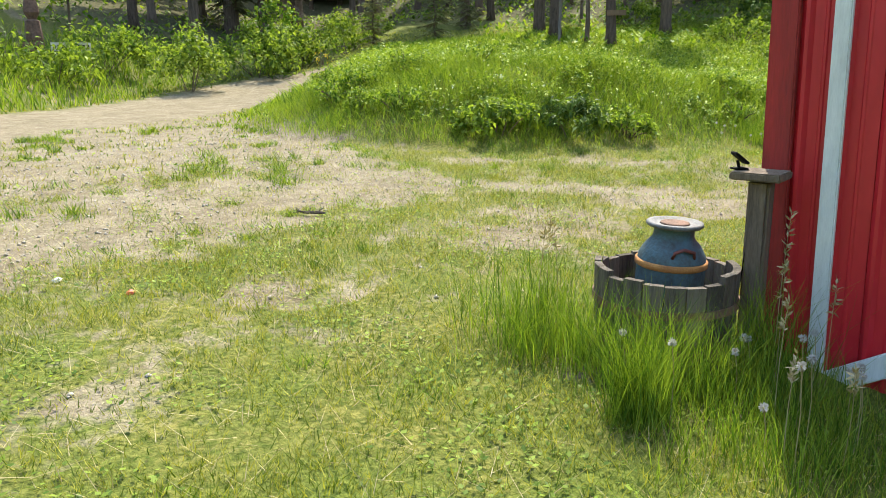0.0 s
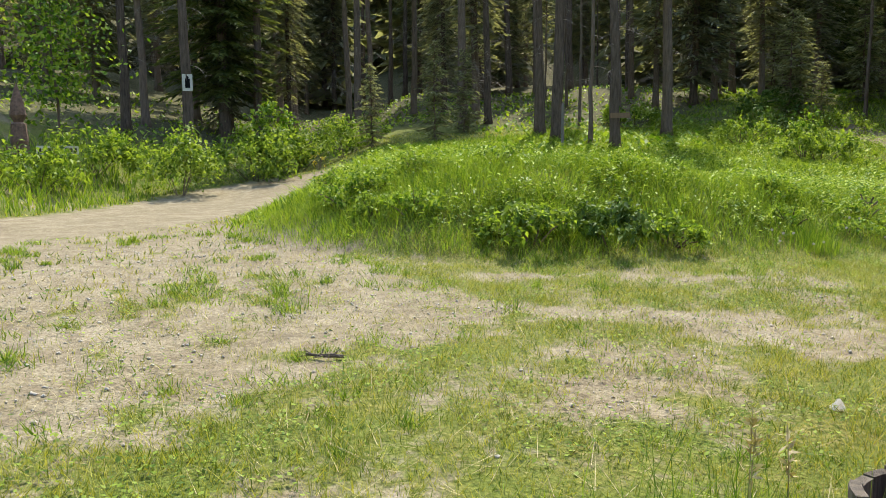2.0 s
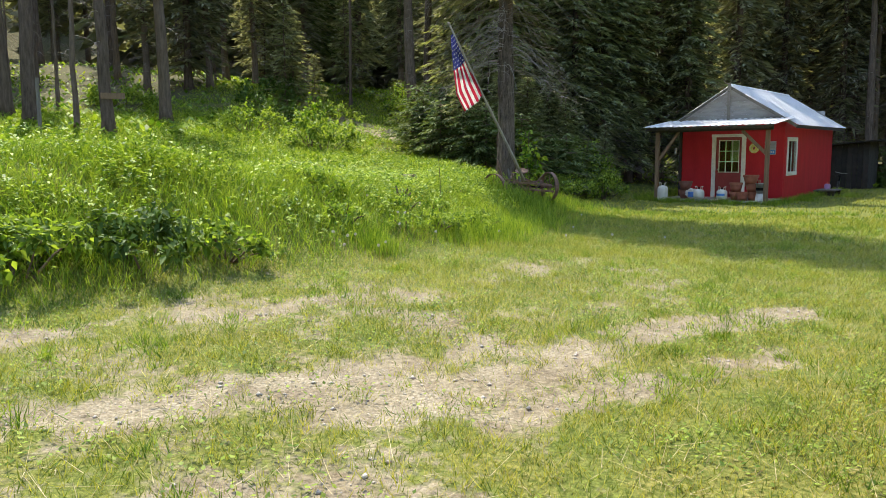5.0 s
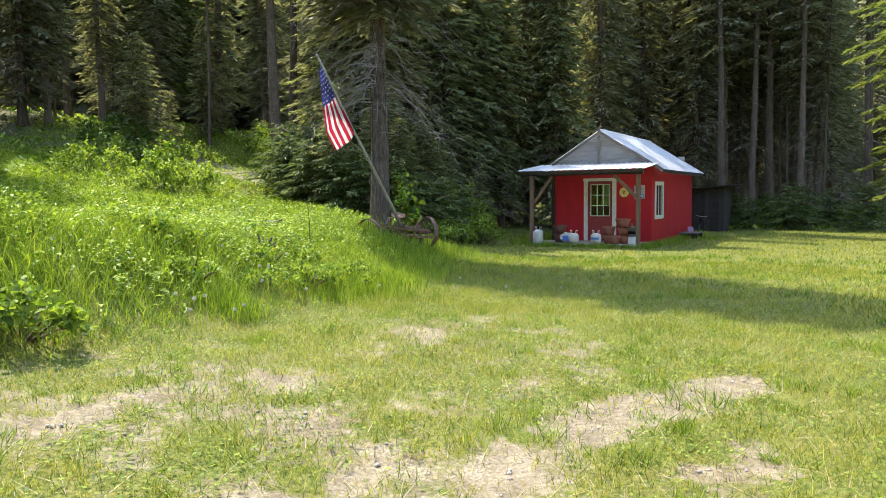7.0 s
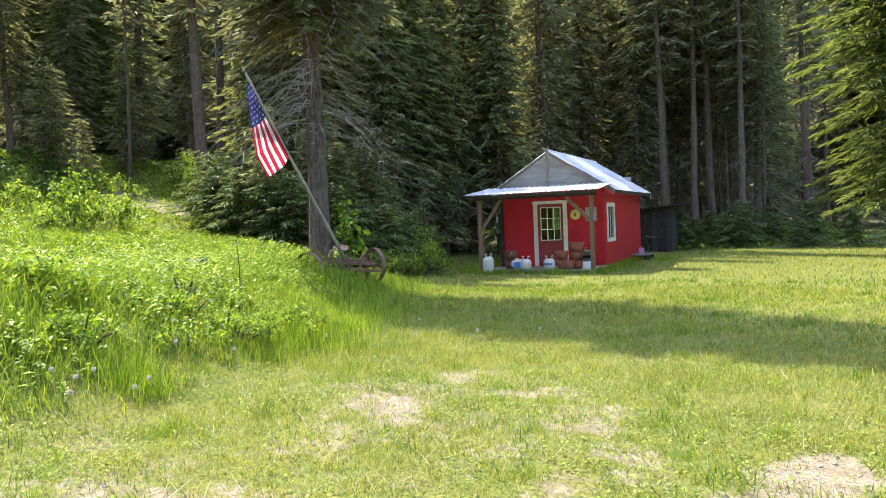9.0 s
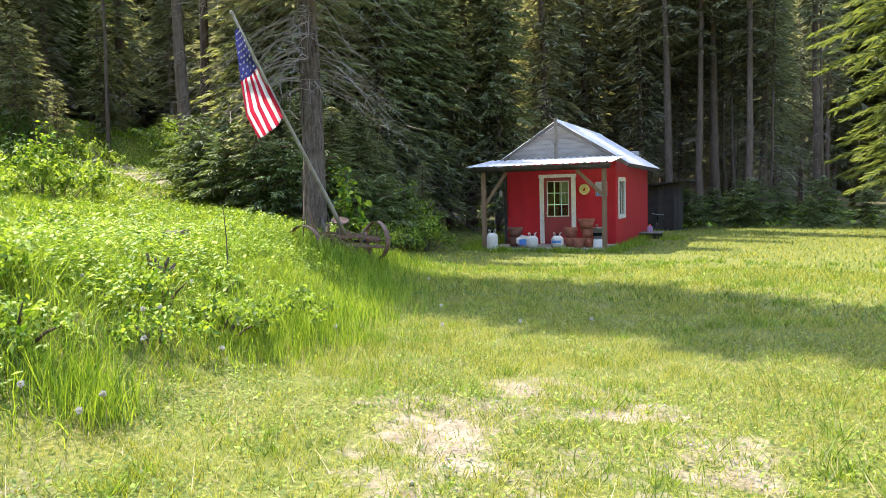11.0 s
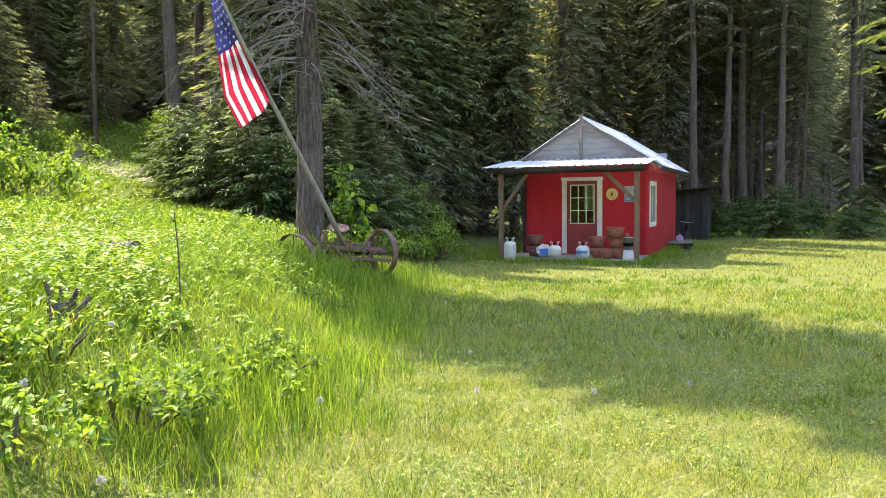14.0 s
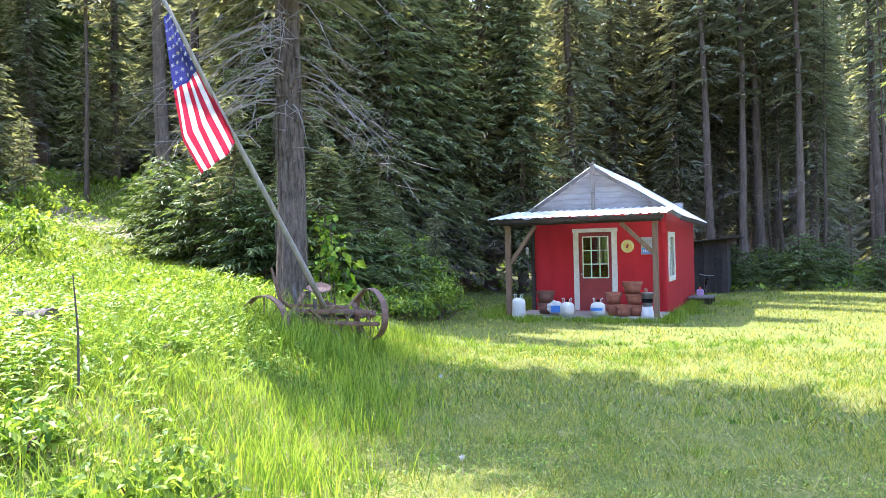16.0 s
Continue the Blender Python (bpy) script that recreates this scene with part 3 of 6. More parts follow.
young = conifer("young_fir", "small dark young fir at the wood's edge", 2.0, 0.035, 0.1, 1.25, 9, NEEDLE_BLUE, "young firs", whorl=0.2, per=7, step=0.085, twig=0.26, width=0.027, droop=0.12, taper=0.8)
young_b = conifer("young_fir", "slender sunlit young fir among shrubs", 3.6, 0.04, 0.2, 1.0, 10, NEEDLE_PALE, "young firs", whorl=0.24, per=6, step=0.1, twig=0.28, width=0.03, droop=0.1)

spruce_near = conifer("spruce_tree", "dark spruce with layered drooping boughs", 13, 0.2, 1.0, 2.5, 17, NEEDLE_DARK, "forest trees", dead=46, dead_low=0.8, dead_spread=2.0, whorl=0.36, per=7, step=0.1, twig=0.36, width=0.04, droop=0.34, taper=0.75)

# the trees that stand singly at the wood's edge
stand(tall_b, [(24.9, 19.75), (23.9, 18.2), (29.6, 16.7), (26.3, 25.3), (15.3, 30.5), (24.3, 30.6), (42, -16.5), (13.9, 33.3), (21.3, 35), (43.5, -19.0), (40.4, -13.2), (46.5, -11.0), (47.0, -21.5), (49, -17)], rnd, (0.9, 1.05))
copy_thing(tall_b, pose(33.2, 7.75, ground_at(33.2, 7.75), 0, 0, 120)).scale = (1.05, 1.05, 0.7)
stand(tall_a, [(23.8, 15.6), (29.2, 26.3), (15.8, 35.7), (25.2, 32.4), (5.5, 33), (41, -15), (45, -18), (40.5, -4.8), (42.5, -7.0), (40.6, -2.4), (44.2, -12.9), (42.8, -14.4), (39.2, -16.6), (50, -20), (37.6, -19.0)], rnd, (0.9, 1.05))
stand(thin, [(23.55, 16.5), (31, 22), (39, 11.8), (41.5, -17.2), (44, -15), (46, -20), (40.0, -18.2), (36.4, -18.4), (43.4, -17.8)], rnd, (0.85, 1.1))
stand(spruce, [(39.8, 1.6), (44.5, -9.0), (38.5, 6.0), (44, 4.0), (46, -2), (36.4, 4.0), (48, -14)], rnd)
stand(spruce_near, [(33.2, 3.6), (34.6, 1.2), (37.6, -1.6), (35.4, 5.4), (36.4, -0.2), (34.0, 5.0), (38.0, -4.2), (36.6, 2.8)], rnd, (0.95, 1.15))
stand_in = [(27.8, 3.0), (28.9, 2.2), (29.8, 3.6), (30.9, 1.6), (31.4, 4.6)]
for i, (x, y) in enumerate(stand_in):
    copy_thing(spruce_near, pose(x, y, ground_at(x, y), 0, 0, 57 * i)).scale = (0.5 + 0.05 * (i % 3), 0.5 + 0.05 * (i % 2), 0.27 + 0.05 * (i % 3))
stand(spruce_b, [(39.2, -3.2), (44.6, -1.0), (42, 7.2), (51, 14.2), (55, 19), (50, 19.5), (58, 16)], rnd, (0.9, 1.1))
shaggy = conifer("pine_tree", "dark tall conifer hung with shaggy grey-green foliage", 20, 0.2, 3.2, 1.9, 27, NEEDLE_DIM, "forest trees", dead=70, dead_low=1.2, dead_spread=1.7, whorl=0.5, per=6, step=0.16, twig=0.5, width=0.05, droop=0.7, taper=0.7)
stand(shaggy, [(43.6, -10.2), (44.5, -14.0), (46.0, -12.4), (45.2, -17.2), (48.0, -15.6), (42.2, -12.6), (41.6, -18.8), (47.6, -19.4), (44.0, -21.0), (49.5, -11.6), (50.6, -14.4), (46.4, -8.6), (51, -18.6), (40.2, -7.0)], rnd, (0.9, 1.1))
stand(fir, [(27.5, -15.6), (20, 36), (49, 17)], rnd, (0.95, 1.1))

for i, (x, y) in enumerate([(45, 16), (40, 19.5), (44.5, 10.2)]):
    copy_thing(shaggy, pose(x, y, ground_at(x, y), 0, 0, 71 * i)).scale = (0.9, 0.9, 0.72 + 0.04 * (i % 3))
for i, (x, y) in enumerate([(38.5, 14.6), (41.5, 12.6), (36.4, 14.2), (44, 18)]):
    copy_thing(young_b, pose(x, y, ground_at(x, y), 0, 0, 83 * i)).scale = (1.5, 1.5, 1.35 + 0.2 * (i % 2))

# the woods behind
forest = random.Random(21)
kinds = [tall_a, tall_b, tall_b, thin, shaggy, shaggy, shaggy, spruce]
placed = [(24, 18), (30, 17), (33, 8), (36, 2), (40, -5)]
tries = 0
while len(placed) < 150 and tries < 6000:
    tries += 1
    a, d = radians(forest.uniform(-48, 84)), 27 + 45 * forest.random() ** 1.25
    x, y = 6 + d * math.cos(a), 3 + d * math.sin(a)
    near = 60 if radians(9) < a < radians(21) else 41 if a < radians(-5) else 35 if a > radians(21) else 31
    if d < near or min(math.hypot(x - p, y - q) for p, q in placed) < 1.9:
        continue
    if band(np.array(x), np.array(y), ROAD, 4.6, 0.1) > 0.5 or band(np.array(x), np.array(y), TRAIL, 2.5, 0.1) > 0.5:
        continue
    placed.append((x, y))
    tree = forest.choice(kinds)
    copy_thing(tree, pose(x, y, ground_at(x, y), 0, 0, forest.uniform(0, 360))).scale = (forest.uniform(0.8, 1.2),) * 3

# trees behind the walk, out of view, that close the clearing
for i in range(26):
    a = radians(95 + i * 8.3)
    d = forest.uniform(26, 40)
    x, y = 4 + d * math.cos(a), 1 + d * math.sin(a)
    if band(np.array(x), np.array(y), ROAD, 5, 0.1) < 0.5:
        copy_thing(forest.choice([spruce, tall_a, spruce_b]), pose(x, y, ground_at(x, y), 0, 0, forest.uniform(0, 360)))

stand(young, [(27.8, 6.5), (28.6, 6.9), (29.8, 6.9), (26.8, 5.8), (27.6, 5.2), (26.2, 5.0), (26.0, 4.3), (26.9, 4.0), (26.8, 3.2), (27.3, 2.4), (27.9, 1.7), (28.3, 2.2), (28.6, 5.6), (29.6, 5.4), (27.4, 3.0), (28.2, 4.0), (29.8, 1.4), (30.5, 3.0), (31.4, 0.4), (30.8, 6.2), (31.5, 7.0), (29.2, 0.9), (38, -13.4), (39.5, -15.0), (37, -15.5), (34.5, -16.4), (40, 9.6), (40.6, -16.4), (38.4, -17.6), (36.2, -14.4), (37.4, -12.2), (33.0, -17.8), (35.4, -17.6), (31.6, -18.6)], rnd, (0.65, 1.1))
stand(young_b, [(19.8, 20.6), (18.4, 22.5), (29.0, 3.9), (26.6, 5.0), (32.6, 2.2), (30.2, 0.2), (35.6, 12.6), (44, 12.5), (25, 24), (41, -12)], rnd, (0.6, 1.1))


def far_woods():
    """Distant crowns, past counting."""
    sets = []
    r = np.random.RandomState(31)
    for i in range(250):
        a = r.uniform(-0.95, 1.65) if i < 205 else r.uniform(0.12, 0.42)
        d = r.uniform(60, 128) if i < 205 else r.uniform(60, 85)
        x, y = 6 + d * math.cos(a), 3 + d * math.sin(a)
        (v, t), _ = crown_arrays(r.uniform(17, 25), r.uniform(0.5, 4), r.uniform(3.4, 5.0), i, whorl=1.9, per=5, step=1.2, twig=2.2, width=0.7, droop=0.35)
        sets.append((v + np.array([x, y, float(height(x, y))]), t))
    v, t = join(sets)
    tagged(part("far_woods", mesh_np("far_woods", v, t), NEEDLE_PALE), "dark distant conifer forest", "woods", kind="stuff")


far_woods()

# ---- the red cabin ----
W, PORCH, LONG = 3.56, 1.96, 6.6
DECK, EAVE, RIDGE, THICK = 0.11, 2.62, 3.91, 0.12
CABIN = pose(28.45, -1.38, -0.36, 0, 0, -122.5)


def window_unit(parent, w, h, rows, cols, frame_mat, trim=0.1, label="", m=None):
    """A framed window of several panes, facing -y, its low left corner at the origin."""
    unit_ = new("window")
    unit_.parent = parent
    unit_.matrix_basis = m or Matrix()
    tagged(unit_, label)
    bm = box((-trim, -0.03, -trim), (0, 0.05, h + trim), 0.006)
    box((w, -0.03, -trim), (w + trim, 0.05, h + trim), 0.006, bm)
    box((0, -0.028, h), (w, 0.05, h + trim), 0.006, bm)
    box((0, -0.036, -trim), (w, 0.05, 0), 0.006, bm)
    part("frame", bm, frame_mat, unit_)
    for i in range(1, cols):
        part("muntin", box((w * i / cols - 0.012, 0.0, 0), (w * i / cols + 0.012, 0.03, h), 0.004), frame_mat, unit_)
    for j in range(1, rows):
        part("muntin", box((0, 0.003, h * j / rows - 0.012), (w, 0.027, h * j / rows + 0.012), 0.004), frame_mat, unit_)
    for i in range(cols):
        for j in range(rows):
            pane = part("pane", box((w * i / cols + 0.004, 0.014, h * j / rows + 0.004), (w * (i + 1) / cols - 0.004, 0.018, h * (j + 1) / rows - 0.004)), GLASS, unit_)
            pane.visible_shadow = False
    return unit_


def wall_with_hole(x0, x1, z0, z1, y0, y1, holes):
    """A wall along x, with openings (x0, x1, z0, z1) cut through it."""
    bm = bmesh.new()
    xs = sorted({x0, x1, *[h[0] for h in holes], *[h[1] for h in holes]})
    for a, b in zip(xs, xs[1:]):
        gaps = sorted((h[2], h[3]) for h in holes if h[0] <= a and h[1] >= b)
        z = z0
        for g0, g1 in gaps + [(z1, z1)]:
            if g0 > z + 1e-4:
                box((a, y0, z), (b, y1, g0), 0, bm)
            z = g1
    bmesh.ops.remove_doubles(bm, verts=bm.verts[:], dist=1e-5)
    return bm


def corrugated(length, run, pitch=0.2, rise=0.022, thick=0.006, drop=0.0, seed=0):
    """A ribbed metal sheet: ribs run along y; x across. Falls by drop over its run."""
    bm = bmesh.new()
    n = int(length / pitch)
    prof = []
    for i in range(n):
        for f, z in ((0, 0), (0.55, 0), (0.66, rise), (0.86, rise), (0.97, 0)):
            prof.append(((i + f) * length / n, z))
    prof.append((length, 0))
    rows = []
    for y in (0, run * 0.5, run):
        rows.append([bm.verts.new((x, y, z - drop * y / run)) for x, z in prof])
    for p, q in zip(rows, rows[1:]):
        for i in range(len(prof) - 1):
            bm.faces.new((p[i], p[i + 1], q[i + 1], q[i]))
    bmesh.ops.solidify(bm, geom=bm.faces[:], thickness=thick)
    return bm


def build_cabin():
    cabin = thing("cabin", "small red wooden cabin with white trim, metal roof and open porch", "cabin", at=CABIN)
    y0, y1 = PORCH, PORCH + LONG
    t = THICK
    door = (1.30, 2.17, DECK, 2.17)
    front = part("front_wall", wall_with_hole(0, W, -0.1, EAVE + 0.02, y0, y0 + t, [door]), RED, cabin, "red painted plywood front wall")
    win = (0.34, 1.3, 0.98, 2.0)
    side_m = Matrix.Translation((W, y0, 0)) @ pose(0, 0, 0, 0, 0, 90)
    part("side_wall", wall_with_hole(t, LONG - t, -0.1, EAVE, 0, t, [win]), RED, cabin, "red board side wall", at=side_m)
    part("side_wall", wall_with_hole(y0 + t, y1 - t, -0.1, EAVE, 0, t, []), RED, cabin, at=Matrix.Translation((t, 0, 0)) @ pose(0, 0, 0, 0, 0, 90))
    part("back_wall", wall_with_hole(0, W, -0.1, EAVE + 0.02, y1 - t, y1, []), RED, cabin)
    part("floor_slab", box((t + 0.003, y0 + t + 0.003, -0.05), (W - t - 0.003, y1 - t - 0.003, 0.1)), ROOM, cabin)
    part("loft_lining", box((t + 0.003, y0 + t + 0.003, EAVE - 0.04), (W - t - 0.003, y1 - t - 0.003, EAVE - 0.01)), ROOM, cabin)
    # gable of lapped grey boards
    gable = new("gable")
    gable.parent = cabin
    tagged(gable, "grey painted board gable")
    n = 7
    zg0, half = EAVE + 0.14, W / 2 + 0.0
    for i in range(n):
        za, zb = zg0 + (RIDGE - 0.1 - zg0) * i / n, zg0 + (RIDGE - 0.1 - zg0) * (i + 1) / n - 0.006
        wa = half * (1 - i / n)
        wb = max(0.01, half * (1 - (i + 1) / n))
        bm = bmesh.new()
        cs = [(W / 2 - wa, za), (W / 2 + wa, za), (W / 2 + wb, zb), (W / 2 - wb, zb)]
        f = [bm.verts.new((x, y0 - 0.02 - 0.004 * (k < 2), z)) for k, (x, z) in enumerate(cs)]
        b = [bm.verts.new((x, y0 + 0.06, z)) for x, z in cs]
        bm.faces.new(f)
        bm.faces.new(b[::-1])
        for k in range(4):
            bm.faces.new((f[k], b[k], b[(k + 1) % 4], f[(k + 1) % 4]))
        part("board", bm, GREY_PAINT, gable)
    part("back_gable", box((0.3, y1 - 0.1, EAVE + 0.02), (W - 0.3, y1 - 0.02, EAVE + 0.6), 0.01), GREY_PAINT, cabin)
    part("gable_sill", box((-0.05, y0 - 0.06, EAVE + 0.0), (W + 0.05, y0 - 0.022, EAVE + 0.1), 0.006), GREY_PAINT, cabin)
    # two roof slopes of ribbed metal
    over, back = 0.42, 0.25
    slope_run = math.hypot(W / 2 + over, RIDGE - EAVE + 0.12)
    fall = math.degrees(math.atan2(RIDGE - EAVE + 0.1, W / 2 + over))
    depth = LONG + 0.28 + back
    for s, rz in ((1, -90), (-1, 90)):
        m = Matrix.Translation((W / 2, y0 - 0.28 if s < 0 else y1 + back, RIDGE)) @ pose(0, 0, 0, 0, 0, rz) @ pose(0, 0, 0, -fall, 0, 0)
        part("roof_slope", corrugated(depth, slope_run, 0.23), ROOF_METAL, cabin, "pale ribbed metal roofing", at=m)
        tip = Vector((W / 2 + s * (W / 2 + over - 0.03), 0, RIDGE - math.tan(radians(fall)) * (W / 2 + over - 0.03)))
        for y in (y0 - 0.25, y1 + back - 0.05):
            part("barge_board", beam((W / 2 + s * 0.01, y, RIDGE - 0.085), (tip.x, y, tip.z - 0.07), 0.03, 0.09), WOOD_GREY, cabin)
        part("fascia", box((min(tip.x, tip.x - s * 0.03), y0 - 0.22, tip.z - 0.13), (max(tip.x, tip.x - s * 0.03), y1 + back - 0.08, tip.z - 0.02), 0.004), WOOD_DARK, cabin)
    part("ridge_cap", tube([(W / 2, y0 - 0.29, RIDGE + 0.005), (W / 2, y1 + back + 0.01, RIDGE + 0.005)], 0.045, 8), ROOF_METAL, cabin)
    # porch
    deck = new("deck")
    deck.parent = cabin
    tagged(deck, "grey weathered plank deck")
    n = 12
    for i in range(n):
        part("plank", box((-0.05, PORCH * i / n + 0.003 - 0.1, DECK - 0.035), (W + 0.08, PORCH * (i + 1) / n - 0.102, DECK), 0.005), POLE_WOOD, deck)
    part("skirt", box((-0.05, -0.09, -0.1), (W + 0.08, -0.05, DECK - 0.038), 0.006), POLE_WOOD, deck)
    for x in (0.0, W):
        part("post", box((x - 0.062, -0.04, -0.1), (x + 0.062, 0.08, 2.34), 0.012), WOOD, cabin, "brown wooden porch post")
    part("porch_beam", box((-0.2, -0.04, 2.34), (W + 0.15, 0.08, 2.46), 0.01), WOOD_DARK, cabin)
    part("brace", beam((0.06, 0.02, 1.42), (0.72, 0.02, 2.33), 0.05, 0.1), WOOD, cabin)
    part("brace", beam((W - 0.06, 0.02, 1.62), (W - 0.78, 0.02, 2.33), 0.05, 0.1), WOOD, cabin)
    for x in (0.05, W - 0.05):
        part("wall_post", box((x - 0.045, y0 - 0.09, DECK), (x + 0.045, y0 - 0.004, 2.5), 0.008), WOOD_DARK if x < 1 else RED, cabin)
    for i in range(7):
        x = 0.05 + i * (W - 0.1) / 6
        part("rafter", beam((x, -0.26, 2.43), (x, y0 - 0.01, 2.70), 0.05, 0.08), WOOD_DARK, cabin)
    part("porch_roof", corrugated(W + 0.7, PORCH + 0.33, 0.2, drop=0.27), ROOF_METAL, cabin, "white ribbed metal porch roof", at=Matrix.Translation((W + 0.3, y0 - 0.03, 2.77)) @ pose(0, 0, 0, 0, 0, 180))
    # dark strip added for the black shadow line under the porch roof's edge
    part("porch_ceiling", box((-0.3, -0.27, 2.40), (W + 0.24, -0.24, 2.475), 0.004), WOOD_DARK, cabin)
    # the door in its white casing
    d = new("door")
    d.parent = cabin
    tagged(d, "dull red door with a nine-pane window")
    x0, x1, zb, zt = 1.30, 2.17, DECK, 2.17
    g = (x0 + 0.1, x1 - 0.1, zb + 0.86, zt - 0.12)
    part("leaf", wall_with_hole(x0 + 0.005, x1 - 0.005, zb + 0.008, zt - 0.005, y0 + 0.03, y0 + 0.075, [(g[0], g[1], g[2], g[3])]), RED_DARK, d)
    for x in (g[0], g[0] + (g[1] - g[0]) / 3, g[0] + (g[1] - g[0]) * 2 / 3, g[1]):
        part("window_bar", box((x - 0.014, y0 + 0.018, g[2]), (x + 0.014, y0 + 0.045, g[3]), 0.003), TRIM, d, "cream window bar")
    for z in (g[2], g[2] + (g[3] - g[2]) / 3, g[2] + (g[3] - g[2]) * 2 / 3, g[3]):
        part("window_bar", box((g[0] - 0.014, y0 + 0.015, z - 0.014), (g[1] + 0.014, y0 + 0.048, z + 0.014), 0.003), TRIM, d, "cream window bar")
    for i in range(3):
        for j in range(3):
            w, h = (g[1] - g[0]) / 3, (g[3] - g[2]) / 3
            pane = part("pane", box((g[0] + w * i, y0 + 0.05, g[2] + h * j), (g[0] + w * (i + 1) - 0.002, y0 + 0.054, g[2] + h * (j + 1) - 0.002)), GLASS, d)
            pane.visible_shadow = False
    part("knob", lathe([(0.001, 0), (0.02, 0.004), (0.028, 0.02), (0.02, 0.04), (0.001, 0.045)], 12, m=Matrix.Translation((x0 + 0.07, y0 + 0.03, zb + 0.95)) @ pose(0, 0, 0, 90)), STEEL, d)
    for a, b in (((x0 - 0.14, zb), (x0, zt + 0.0)), ((x1, zb), (x1 + 0.14, zt)), ((x0 - 0.16, zt), (x1 + 0.16, zt + 0.1))):
        part("casing", box((a[0], y0 - 0.03, a[1]), (b[0], y0 + 0.02, b[1]), 0.006), TRIM, cabin, "cream door casing")
    window_unit(cabin, win[1] - win[0], win[3] - win[2], 1, 2, TRIM, 0.13, "white-trimmed side window", side_m @ Matrix.Translation((win[0], 0, win[2])))
    # antlers and a worn upright on the gable
    part("gable_post", box((W / 2 - 0.06, y0 - 0.3, EAVE + 0.12), (W / 2 + 0.04, y0 - 0.25, RIDGE + 0.06), 0.01), WOOD_GREY, cabin, "weathered upright on the gable")
    bm = bmesh.new()
    r = random.Random(3)
    for z in (EAVE + 0.28, EAVE + 0.55, RIDGE - 0.2, RIDGE + 0.02):
        for s in (-1, 1):
            p = Vector((W / 2 - 0.01, y0 - 0.31, z))
            q = p + Vector((s * r.uniform(0.08, 0.22), -0.05, r.uniform(0.02, 0.14)))
            tube([p, (p + q) / 2 + Vector((0, -0.03, -0.02)), q, q + Vector((-s * 0.04, 0, r.uniform(0.05, 0.12)))], [0.014, 0.012, 0.01, 0.004], 5, bm)
    part("antlers", bm, BONE, cabin, "grey weathered antlers nailed up the gable")
    return cabin


build_cabin()


# ---- the red barn by which the walk starts ----
def build_barn():
    """Ribbed red metal siding with pale trim. It faces -x at its near side."""
    x0, x1, y1, y0, top = 3.38, 5.3, 1.34, -5.2, 1.95
    barn = thing("barn", "red barn with ribbed metal siding and pale trim", "barn", at=Matrix.Translation((0, y1, 0)) @ pose(0, 0, 0, -1.6) @ Matrix.Translation((0, -y1, 0)))
    part("wall", box((x0 + 0.03, y0, -0.35), (x0 + 0.1, y1 - 0.02, top)), RED_METAL, barn)
    part("wall", box((x0 + 0.1, y1 - 0.1, -0.35), (x1, y1 - 0.02, top)), RED_METAL, barn)
    part("wall", box((x1 - 0.08, y0, -0.35), (x1 - 0.001, y1 - 0.102, top)), RED_METAL, barn)
    part("wall", box((x0 + 0.102, y0, -0.35), (x1 - 0.082, y0 + 0.08, top)), RED_METAL, barn)
    part("roof", box((x0 - 0.04, y0 - 0.1, top), (x1 + 0.1, y1 + 0.03, top + 0.05), 0.02), ROOF_METAL, barn)
    part("corner_board", box((x0 - 0.01, y1 - 0.10, -0.3), (x0 + 0.028, y1 + 0.02, top), 0.006), RED_GRIMY, barn, "weathered red corner board")
    y = y1 - 0.105
    first = None
    while y > -1.6:
        w = 0.168
        if first is None:
            bm = bmesh.new()
            prof = [(0, 0), (0.018, -0.018), (0.034, -0.018), (0.05, 0), (0.09, 0), (0.095, -0.004), (0.105, -0.004), (0.11, 0), (w - 0.003, 0)]
            for (a, da), (b, db) in zip(prof, prof[1:]):
                v = [bm.verts.new(p) for p in ((da, -a, -0.3), (db, -b, -0.3), (db, -b, top), (da, -a, top))]
                bm.faces.new(v)
            bmesh.ops.remove_doubles(bm, verts=bm.verts[:], dist=1e-5)
            bmesh.ops.solidify(bm, geom=bm.faces[:], thickness=0.004)
            first = part("siding_panel", bm, RED_METAL, barn, at=Matrix.Translation((x0 + 0.022, y, 0)))
        else:
            part("siding_panel", first.data, RED_METAL, barn, at=Matrix.Translation((x0 + 0.022, y, 0)))
        y -= w
    part("door_trim", box((x0 - 0.03, y1 - 0.315, -0.1), (x0 - 0.002, y1 - 0.245, 1.94), 0.006), TRIM_COOL, barn, "pale grey upright door trim")
    part("brace_trim", beam((x0 - 0.018, y1 - 0.33, -0.07), (x0 - 0.018, y1 - 2.1, 1.02), 0.026, 0.1, 0.006), TRIM_COOL, barn, "pale grey diagonal door brace")
    return barn


build_barn()


